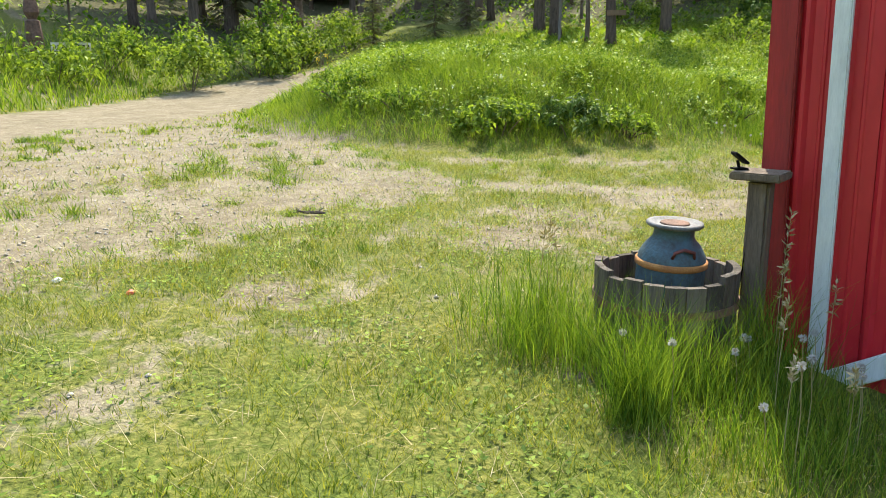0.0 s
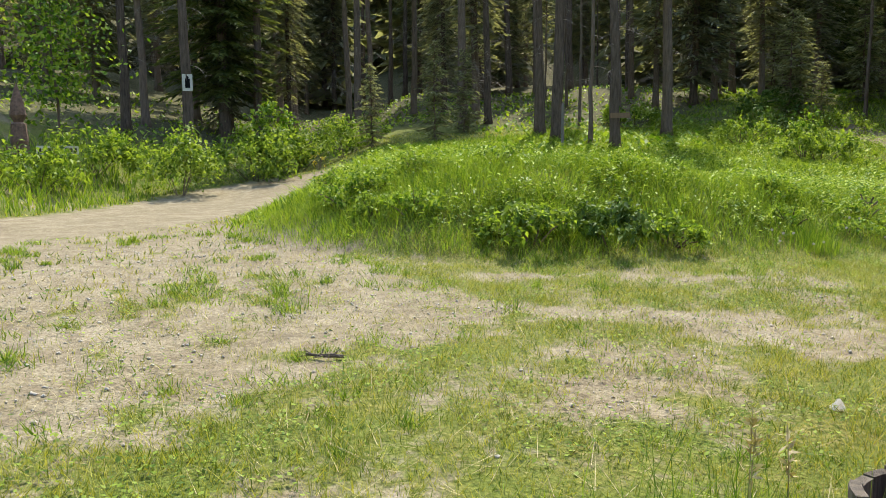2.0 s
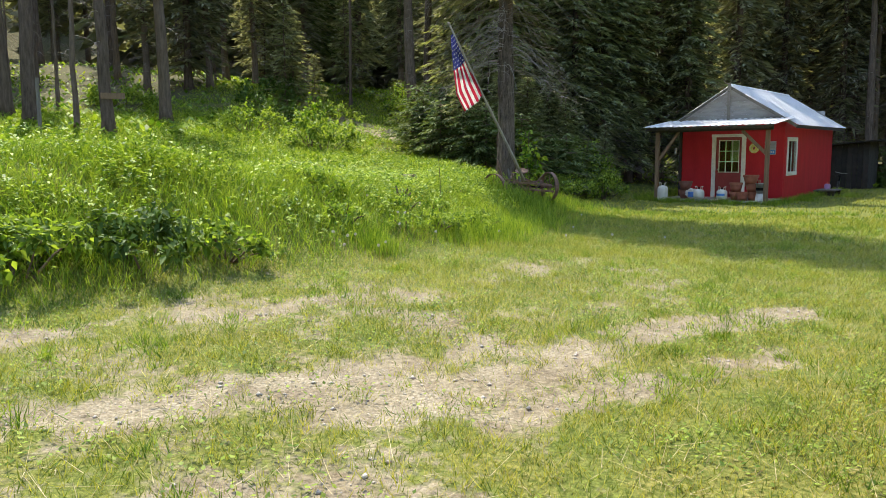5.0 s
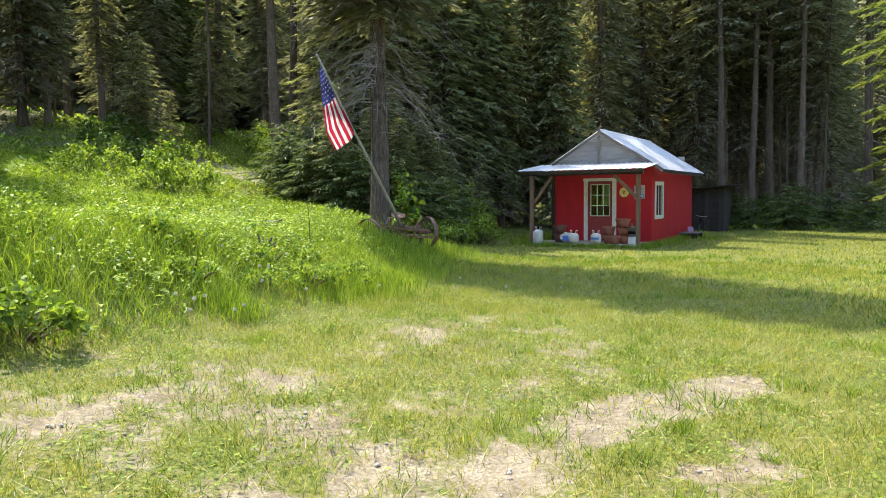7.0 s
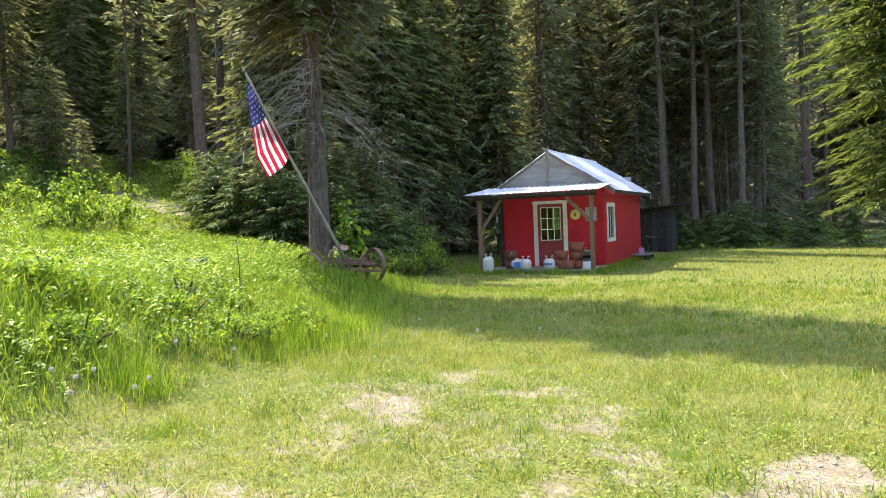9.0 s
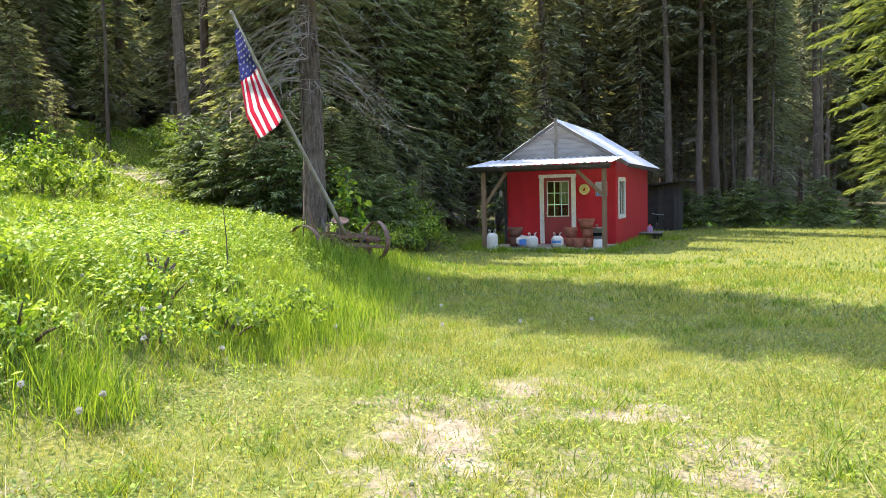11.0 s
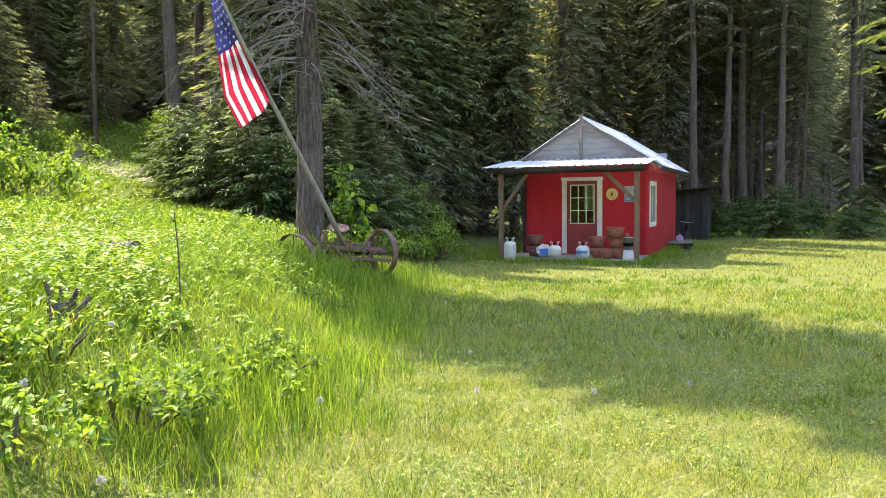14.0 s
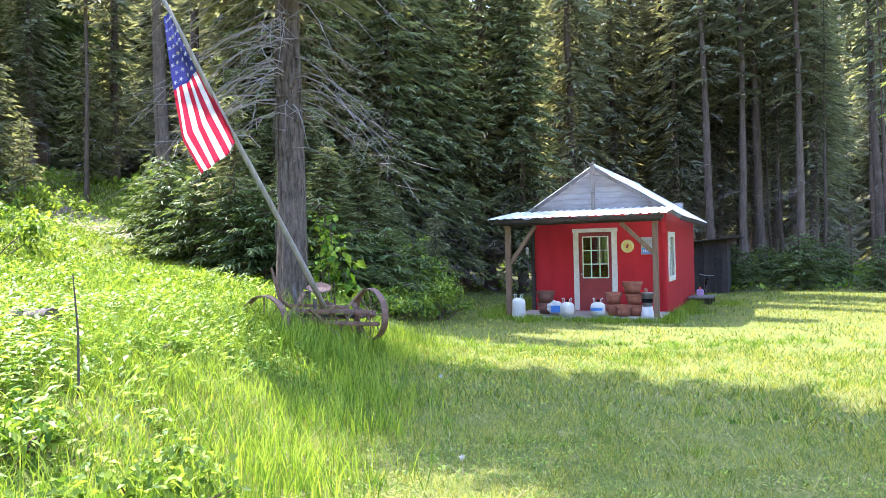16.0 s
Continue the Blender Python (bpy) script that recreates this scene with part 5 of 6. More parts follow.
    for k, (u, v) in enumerate(((W + 0.35, PORCH + LONG - 0.35), (W + 0.42, PORCH + LONG + 0.55))):
        if k == 0:
            bike = thing("bicycle", "small old bicycle leaning at the cabin's back corner", "bicycle", at=CABIN @ pose(u, v, 0.22, 0, 8, 8))
            for y in (-0.38, 0.42):
                wheel = new("wheel")
                wheel.parent = bike
                wheel.matrix_basis = pose(0, y, 0, 0, 90, 0)
                part("tyre", ring_bar(0.27, 0.03, 0.035, 26), RUBBER, wheel)
                part("rim", ring_bar(0.238, 0.01, 0.02, 26), STEEL, wheel)
                for q in range(8):
                    aa = math.pi * q / 4
                    part("spoke", tube([(0, 0, 0), (0.23 * math.cos(aa), 0.23 * math.sin(aa), 0)], 0.002, 3), STEEL, wheel)
            for p, q in (((0, -0.38, 0), (0, -0.2, 0.42)), ((0, -0.2, 0.42), (0, 0.3, 0.45)), ((0, -0.15, 0.3), (0, 0.1, -0.02)), ((0, 0.1, -0.02), (0, 0.3, 0.45)), ((0, 0.42, 0), (0, 0.3, 0.55)), ((0, -0.38, 0), (0, 0.1, -0.02))):
                part("frame_tube", tube([p, q], 0.014, 6), BLACK, bike)
            part("handlebar", tube([(-0.22, 0.26, 0.58), (0, 0.3, 0.55), (0.22, 0.26, 0.58)], 0.012, 6), STEEL, bike)
            part("saddle", box((-0.06, -0.3, 0.43), (0.06, -0.08, 0.48), 0.02), BLACK, bike)
    shed = thing("lean_to_shed", "dark unpainted board shed with a sloping roof behind the cabin", "shed", at=CABIN @ pose(W - 1.5, PORCH + LONG + 2.4, -0.1))
    for k in range(12):
        part("board", box((0.2 * k, 0, -0.1), (0.2 * k + 0.19, 0.03, 1.86 + 0.02 * k), 0.004), WOOD_DARK, shed)
        part("board", box((2.37, 0.04 + 0.17 * k, -0.1), (2.4, 0.2 + 0.17 * k, 2.08), 0.004), WOOD_DARK, shed)
    part("back", box((0, 2.1, -0.1), (2.4, 2.14, 1.88), 0.01), WOOD_DARK, shed)
    part("roof", box((-0.2, -0.3, 0), (2.9, 2.4, 0.05), 0.01, m=pose(0, 0, 1.89, 0, -5, 0)), WOOD_DARK, shed)
    # curtain inside the door window
    curtain = thing("curtain", "pale green curtain behind the door window", "curtain", at=on_porch(1.88, PORCH + 0.11, 1.36))
    bm = bmesh.new()
    rows = [[bm.verts.new((-0.12 + 0.36 * i / 16, 0.012 * math.sin(i * 1.6), z)) for i in range(17)] for z in (0, 0.68)]
    for i in range(16):
        bm.faces.new((rows[0][i], rows[0][i + 1], rows[1][i + 1], rows[1][i]))
    part("cloth", bm, mat("curtain_cloth", (0.34, 0.40, 0.16), (0.50, 0.55, 0.28), 8, 0.9, glow=0.3), curtain)


build_porch_things()


# ---- bushes, weeds and grass ----
def bush(name, label, x, y, wide, tall, leaves, size, material, seed, group="roadside bushes", stems=9):
    """Many stems from the ground, leaves in loose clumps at their ends."""
    r = np.random.RandomState(seed)
    ob = thing(name, label, "bush", group, at=pose(x, y, ground_at(x, y)))
    bm = bmesh.new()
    clumps = []
    for i in range(stems * 3):
        a, d = r.uniform(0, 2 * math.pi), wide / 2 * math.sqrt(r.rand())
        top = np.array([d * math.cos(a), d * math.sin(a), tall * (0.35 + 0.65 * r.rand()) * math.sqrt(max(0.05, 1 - 0.75 * (2 * d / wide) ** 2))])
        clumps.append((top, r.uniform(0.16, 0.34) * min(wide, tall)))
        if i % 3 == 0:
            tube([(top[0] * 0.2, top[1] * 0.2, -0.05), tuple(top * np.array([0.6, 0.6, 0.55])), tuple(top)], [0.014, 0.01, 0.004], 4, bm)
    tagged(part("stemwork", bm, BARK, ob), kind="stuff")
    n = leaves
    pick = r.randint(0, len(clumps), n)
    centre = np.array([c for c, _ in clumps])[pick]
    rad = np.array([q for _, q in clumps])[pick]
    p = centre + unit(r.normal(0, 1, (n, 3))) * (rad * r.rand(n) ** 0.5)[:, None]
    p[:, 2] = np.maximum(p[:, 2], 0.03)
    way = unit(r.normal(0, 1, (n, 3)) + np.array([0, 0, 0.1]))
    length = size * r.uniform(0.6, 1.4, n)
    side = unit(np.cross(way, r.normal(0, 0.6, (n, 3)) + np.array([0, 0, 1.0])))
    tagged(part("foliage", mesh_np("foliage", *kites(p, way * length[:, None], side * (length * 0.27)[:, None], np.array([0, 0, -0.3]) * length[:, None])), material, ob), kind="stuff")
    return ob


BUSHES = [
    (14.2, 23.6, 2.8, 1.9, 2600, 0.15, LEAF, "leafy green roadside bush"), (16.4, 24.6, 2.8, 1.7, 2400, 0.15, LEAF, "leafy green roadside bush"),
    (18.8, 24.6, 2.6, 1.5, 1800, 0.14, LEAF, "broad leafy bush behind the bank"), (15.4, 24.4, 1.5, 2.8, 1300, 0.17, LEAF_LIME, "tall bright shrub above the roadside bushes"),
    (10.6, 21.8, 2.2, 1.8, 1900, 0.14, LEAF, "grey-green leafy roadside shrub"), (9.0, 24.6, 3.2, 1.6, 1800, 0.15, LEAF, "low shrubs under the trees"),
    (4.4, 22.4, 3.2, 2.4, 2800, 0.15, LEAF, "dense green shrub by the road"), (1.8, 23.0, 3.4, 2.6, 2600, 0.15, LEAF_DARK, "dark dense shrub by the road"),
    (6.9, 22.2, 2.6, 1.2, 1500, 0.14, LEAF, "low green shrub by the road"), (21.5, 27.5, 3.0, 1.4, 1500, 0.16, LEAF, "low shrubs under the trees"),
    (25.2, 9.3, 2.6, 1.0, 1900, 0.11, LEAF, "low bright shrub on the slope"), (25.7, 9.9, 1.2, 1.7, 900, 0.12, LEAF_LIME, "lime-green leafy shrub on the slope"),
    (27.4, 12.6, 2.4, 1.0, 1100, 0.13, LEAF, "low shrub on the slope"), (30.5, 13.0, 2.6, 1.2, 1100, 0.14, LEAF_DARK, "dark low shrub at the wood's edge"),
    (32.6, 20.0, 4.0, 1.2, 1500, 0.16, LEAF, "low shrubs under the trees"), (36.0, 15.0, 3.0, 1.4, 1300, 0.16, LEAF_DARK, "dark shrubs under the trees"),
    (28.2, 0.4, 1.6, 1.0, 1300, 0.09, LEAF, "shady shrub beside the porch"), (27.0, 1.6, 1.8, 0.75, 1300, 0.08, LEAF, "leafy shrub at the wood's edge"),
    (29.6, 1.0, 2.0, 1.8, 1500, 0.12, LEAF, "shady shrub beside the cabin"), (26.2, 2.2, 1.6, 0.6, 1000, 0.08, LEAF, "low leafy growth behind the tree"),
    (37.5, -11.6, 1.8, 0.8, 1000, 0.10, LEAF_DARK, "low dark shrub behind the cabin"), (42, -17.0, 4.0, 1.3, 1600, 0.15, LEAF, "shrubs at the far wood's edge"),
    (39.0, -19.5, 3.4, 1.1, 1300, 0.14, LEAF, "shrubs at the far wood's edge"), (44.5, -13.5, 3.0, 2.2, 1500, 0.15, LEAF, "leafy shrub in the wood"),
    (37.6, 9.0, 2.0, 1.9, 1000, 0.14, LEAF_LIME, "bright young shrub by the trail"), (34.8, 11.4, 3.0, 1.0, 1200, 0.14, LEAF, "low shrub by the trail"),
    # dark leaves of the middle clump put the weeds' shaded side into colour
    (7.9, 6.95, 1.2, 0.5, 1500, 0.08, LEAF, "broad-leaved weeds on the bank's shaded side"), (8.7, 6.3, 1.3, 0.55, 1600, 0.08, LEAF_DARK, "broad-leaved weeds on the bank's shaded side"), (9.4, 5.85, 0.9, 0.4, 800, 0.075, LEAF, "broad-leaved weeds on the bank's shaded side"),
    (20.75, 2.85, 0.55, 1.75, 170, 0.15, LEAF_LIME, "young broad-leaved sapling by the flag tree"),
    (13.3, 4.7, 0.6, 0.40, 60, 0.024, YELLOW_BLOOM, "small patch of yellow meadow flowers"), (16.5, 23.2, 0.6, 0.7, 60, 0.07, YELLOW_BLOOM, "yellow flowers at the foot of the bushes"),
]
clump = random.Random(77)
for i in range(34):
    x, y = clump.uniform(6.9, 17), clump.uniform(4.2, 11)
    if inside_mound(np.array(x), np.array(y)) > 1.3:
        w = clump.uniform(0.5, 1.0)
        BUSHES.append((x, y, w, clump.uniform(0.26, 0.46), int(680 * w + 240), 0.056, clump.choice([LEAF, LEAF_LIME, LEAF_LIME]), "bright leafy weed clump on the bank"))
for x, y, w, h in ((12.2, 4.5, 0.9, 0.34), (12.9, 4.9, 0.9, 0.38), (11.6, 5.2, 0.9, 0.4), (14.2, 4.4, 0.8, 0.3), (13.4, 5.6, 1.0, 0.4), (15.4, 5.2, 0.9, 0.36), (16.6, 4.4, 0.8, 0.3)):
    BUSHES.append((x, y, w * 0.8, h * 0.72, 520, 0.048, LEAF_LIME, "broad pale-leaved weed clump in the meadow"))
for x, y, w in ((13.3, 3.9, 1.0), (12.7, 4.2, 0.9), (13.9, 3.7, 0.8)):
    BUSHES.append((x, y, w, 0.32, 900, 0.05, LEAF, "lush green weed clump at the meadow's edge"))
for i, (x, y, wide, tall, leaves, size, material, label) in enumerate(BUSHES):
    bush("bush", label, x, y, wide, tall, leaves, size, material, 40 + i)

lime = thing("young_tree", "slender sunlit lime-green broadleaf tree at the wood's edge", "tree", at=pose(9.3, 27.6, ground_at(9.3, 27.6)))
part("trunk", tube([(0, 0, -0.1), (0.05, 0, 1.6), (-0.05, 0.05, 3.2), (0.0, 0, 5.2)], [0.05, 0.04, 0.03, 0.01], 7), BARK, lime)
lr = np.random.RandomState(8)
lp = np.stack([lr.normal(0, 0.75, 1900), lr.normal(0, 0.75, 1900), lr.uniform(1.6, 5.6, 1900)], 1)
lp[:, :2] *= (1.25 - 0.8 * np.abs(lp[:, 2:] - 3.4) / 2.4)
lw = unit(lr.normal(0, 1, (1900, 3)))
tagged(part("crown", mesh_np("crown", *kites(lp, lw * 0.19, unit(np.cross(lw, lr.normal(0, 1, (1900, 3)))) * 0.055)), LEAF_LIME, lime), kind="stuff")

PATH = [(0, 0), (0.5, 1.0), (1.5, 2.2), (2.6, 2.85), (5.4, 3.15), (8.0, 3.4), (10.5, 2.85), (12.5, 2.5)]


def reach(x, y):
    """Distance from the walked line."""
    best = np.full(np.shape(x), 1e9)
    for (ax, ay), (bx, by) in zip(PATH, PATH[1:]):
        dx, dy = bx - ax, by - ay
        t = np.clip(((x - ax) * dx + (y - ay) * dy) / (dx * dx + dy * dy), 0, 1)
        best = np.minimum(best, np.hypot(x - ax - t * dx, y - ay - t * dy))
    return best


def built_on(x, y):
    """True under the cabin, the deck and the barn."""
    inv = CABIN.inverted()
    u = inv[0][0] * x + inv[0][1] * y + inv[0][3]
    v = inv[1][0] * x + inv[1][1] * y + inv[1][3]
    cabin = (u > -0.1) & (u < W + 0.12) & (v > -0.12) & (v < PORCH + LONG + 0.05)
    return cabin | ((x > 3.36) & (x < 5.35) & (y < 1.36) & (y > -5.3)) | (np.hypot(x - 2.96, y - 1.6) < 0.32)


def scatter(r, n, x0, x1, y0, y1, near, far):
    """Random places in a field, between two distances from the walk, off the floors."""
    x, y = r.uniform(x0, x1, n), r.uniform(y0, y1, n)
    d = reach(x, y)
    keep = (d >= near) & (d < far) & ~built_on(x, y)
    return x[keep], y[keep]


def lay(x, y, r, tall, wide, lean):
    """Blade bases, growth and half-widths for places on the ground."""
    n = len(x)
    base = np.stack([x, y, height(x, y) - 0.012], 1)
    a = r.uniform(0, 2 * math.pi, n)
    side = np.stack([np.cos(a), np.sin(a), np.zeros(n)], 1) * np.broadcast_to(wide, (n,))[:, None]
    along = np.stack([r.normal(0, lean, n), r.normal(0, lean, n), np.ones(n)], 1) * np.broadcast_to(tall, (n,))[:, None]
    return base, along, side


def lawn():
    r = np.random.RandomState(3)
    sets = []
    for n, box_, near, far, wide, grow in ((980000, (-5, 18, -4, 9), 0, 4.6, 0.0022, 0.8), (480000, (-8, 24, -8, 16), 4.6, 10, 0.006, 1.1), (260000, (-14, 42, -24, 24), 10, 34, 0.014, 0.95)):
        x, y = scatter(r, n, *box_, near, far)
        bare = dirt(x, y)
        wood = woods(x, y)
        clump = 0.22 + 1.0 * patchy(x, y, 0.16) * (0.5 + patchy(x + 30, y, 0.9))
        keep = (r.rand(len(x)) < np.clip(1.3 - 1.9 * bare, 0.07, 1) * np.clip(clump, 0, 1)) & (r.rand(len(x)) > 0.85 * wood) & (band(x, y, ROAD, 2.2, 0.3) < 0.5)
        x, y, bare = x[keep], y[keep], bare[keep]
        lush = patchy(x + 50, y, 1.3)
        tall = (0.02 + 0.04 * lush + 0.035 * patchy(x, y, 0.16) + 0.05 * r.rand(len(x)) ** 3) * grow * (1 - 0.45 * bare)
        sets.append(blades(*lay(x, y, r, tall, wide * r.uniform(0.6, 1.4, len(x)), 0.55)))
    # lush tufts
    n, each = 5200, 46
    x, y = scatter(r, n, -4, 26, -8, 12, 0, 12)
    keep = (r.rand(len(x)) < np.clip(0.9 - 0.9 * dirt(x, y), 0.08, 1) * (0.15 + 1.1 * smooth(0.35, 0.75, patchy(x + 63, y + 9, 1.1)))) & (inside_mound(x, y) < 0.6) & (band(x, y, ROAD, 2.2, 0.3) < 0.5)
    x, y = np.repeat(x[keep], each), np.repeat(y[keep], each)
    size = np.repeat(r.uniform(0.03, 0.11, keep.sum()), each)
    tall = np.repeat(r.uniform(0.05, 0.13, keep.sum()), each) * r.uniform(0.5, 1.1, len(x))
    x, y = x + r.normal(0, 1, len(x)) * size, y + r.normal(0, 1, len(x)) * size
    ok = ~built_on(x, y)
    x, y, tall = x[ok], y[ok], tall[ok]
    v, t = blades(*lay(x, y, r, tall, 0.0026 + 0.0006 * reach(x, y), 0.6))
    tagged(part("grass_tufts", mesh_np("grass_tufts", v, t), TUFT), "lusher green tufts in the worn lawn", "grass", kind="stuff")
    v, t = join(sets)
    tagged(part("lawn_grass", mesh_np("lawn_grass", v, t), GRASS), "short sunlit lawn grass worn thin in places", "grass", kind="stuff")


def meadow():
    """Tall grass on the bank, along the road and against the barn."""
    r = np.random.RandomState(6)
    sets = []
    for n, box_, near, far, wide in ((230000, (5, 22, 2, 12), 0, 8, 0.0036), (200000, (5, 46, 2, 20), 8, 36, 0.012)):
        x, y = scatter(r, n, *box_, near, far)
        s = inside_mound(x, y)
        keep = (r.rand(len(x)) < smooth(0.1, 1.0, s) * (0.35 + 0.75 * patchy(x, y, 0.5))) & (band(x, y, TRAIL, 1.0, 0.3) < 0.5)
        x, y, s = x[keep], y[keep], s[keep]
        tall = (0.12 + 0.24 * smooth(0.1, 2.0, s) * (0.4 + patchy(x + 20, y, 1.1))) * r.uniform(0.6, 1.3, len(x)) * (1 - 0.35 * smooth(12, 17, x)) * (1 - 0.45 * smooth(25, 29, x))
        b, a, sd = lay(x, y, r, tall, wide * r.uniform(0.7, 1.3, len(x)), 0.3)
        sets.append(bent_blades(b, a, sd, np.stack([r.normal(0, 0.35, len(x)), r.normal(0, 0.35, len(x)), -0.18 * np.ones(len(x))], 1) * tall[:, None]))
    # verge beyond the road
    x, y = r.uniform(-8, 22, 26000), r.uniform(14, 34, 26000)
    keep = (band(x, y, ROAD, 2.4, 0.2) < 0.5) & (band(x, y, ROAD, 8.0, 2.0) > r.rand(len(x)) * 0.9) & ((y - 12.4) * 0.69 - (x - 6.3) * 0.72 > 1)
    x, y = x[keep], y[keep]
    tall = r.uniform(0.25, 0.7, len(x)) * smooth(2.2, 5.5, (y - 12.4) * 0.69 - (x - 6.3) * 0.72 - 1.2) + 0.1
    b, a, sd = lay(x, y, r, tall, 0.014, 0.25)
    sets.append(bent_blades(b, a, sd, np.stack([r.normal(0, 0.3, len(x)), r.normal(0, 0.3, len(x)), -0.1 * np.ones(len(x))], 1) * tall[:, None]))
    # against the barn, the barrel, the cart and the porch
    spots = [(2.7, 0.8, 0.38, 800, 0.25), (3.05, 1.0, 0.2, 300, 0.27), (2.4, 0.92, 0.35, 560, 0.2), (2.28, 1.3, 0.09, 560, 0.44), (2.5, 2.0, 0.16, 420, 0.26), (2.72, 1.2, 0.2, 420, 0.4), (2.6, 1.42, 0.14, 300, 0.42), (2.55, 1.75, 0.2, 120, 0.5), (2.6, 1.75, 0.12, 240, 0.4), (3.1, 1.15, 0.12, 300, 0.5), (2.75, 2.1, 0.15, 200, 0.45), (2.6, 2.2, 0.2, 130, 0.55), (2.5, 1.5, 0.2, 160, 0.46), (2.3, 0.5, 0.35, 300, 0.16),
             (11.24, 4.75, 0.25, 300, 0.3), (11.0, 4.6, 0.2, 300, 0.26), (19.2, 3.3, 0.7, 1300, 0.42), (20.2, 2.5, 0.6, 900, 0.4), (18.6, 3.0, 0.6, 900, 0.34), (21.2, 3.2, 0.5, 400, 0.4), (22.5, 1.9, 0.9, 700, 0.32), (26.6, -3.2, 0.25, 300, 0.22), (27.4, -1.6, 0.25, 300, 0.22), (26.1, -4.4, 0.2, 220, 0.22), (28.2, -6.2, 0.3, 400, 0.2), (30.5, -8.4, 0.4, 400, 0.2), (12.5, 3.9, 0.4, 600, 0.2), (13.4, 3.1, 0.35, 400, 0.15), (13.2, 3.8, 0.45, 900, 0.34), (13.9, 3.5, 0.4, 800, 0.3), (14.8, 3.2, 0.5, 700, 0.25), (16.2, 2.9, 0.6, 700, 0.25), (17.4, 2.6, 0.6, 700, 0.28)]
    for u in np.linspace(-0.3, W + 0.3, 9):
        p = CABIN @ Vector((u, -0.3, 0))
        spots.append((p.x, p.y, 0.2, 300, 0.15))
    for v in np.linspace(0.2, PORCH + LONG, 9):
        p = CABIN @ Vector((W + 0.3, v, 0))
        spots.append((p.x, p.y, 0.22, 260, 0.22))
        p = CABIN @ Vector((-0.5, v, 0))
        spots.append((p.x, p.y, 0.35, 260, 0.3))
    rank = []
    for cx, cy, rad, n, tall0 in spots:
        x, y = cx + r.normal(0, rad * 0.6, n), cy + r.normal(0, rad * 0.6, n)
        ok = ~built_on(x, y)
        x, y = x[ok], y[ok]
        tall = tall0 * r.uniform(0.5, 1.25, len(x))
        wide = 0.0018 if cx < 5 else 0.003 if cx < 14 else 0.0045
        b, a, sd = lay(x, y, r, tall, wide, 0.16)
        (rank if cx < 5 else sets).append(bent_blades(b, a, sd, np.stack([r.normal(0, 0.2, len(x)), r.normal(0, 0.2, len(x)), -0.12 * np.ones(len(x))], 1) * tall[:, None]))
    tagged(part("barn_grass", mesh_np("barn_grass", *join(rank)), RANK), "rank dark green grass growing round the barrel and barn", "grass", kind="stuff")
    v, t = join(sets)
    tagged(part("tall_grass", mesh_np("tall_grass", v, t), TALL), "tall uncut grass on the bank and verges", "grass", kind="stuff")


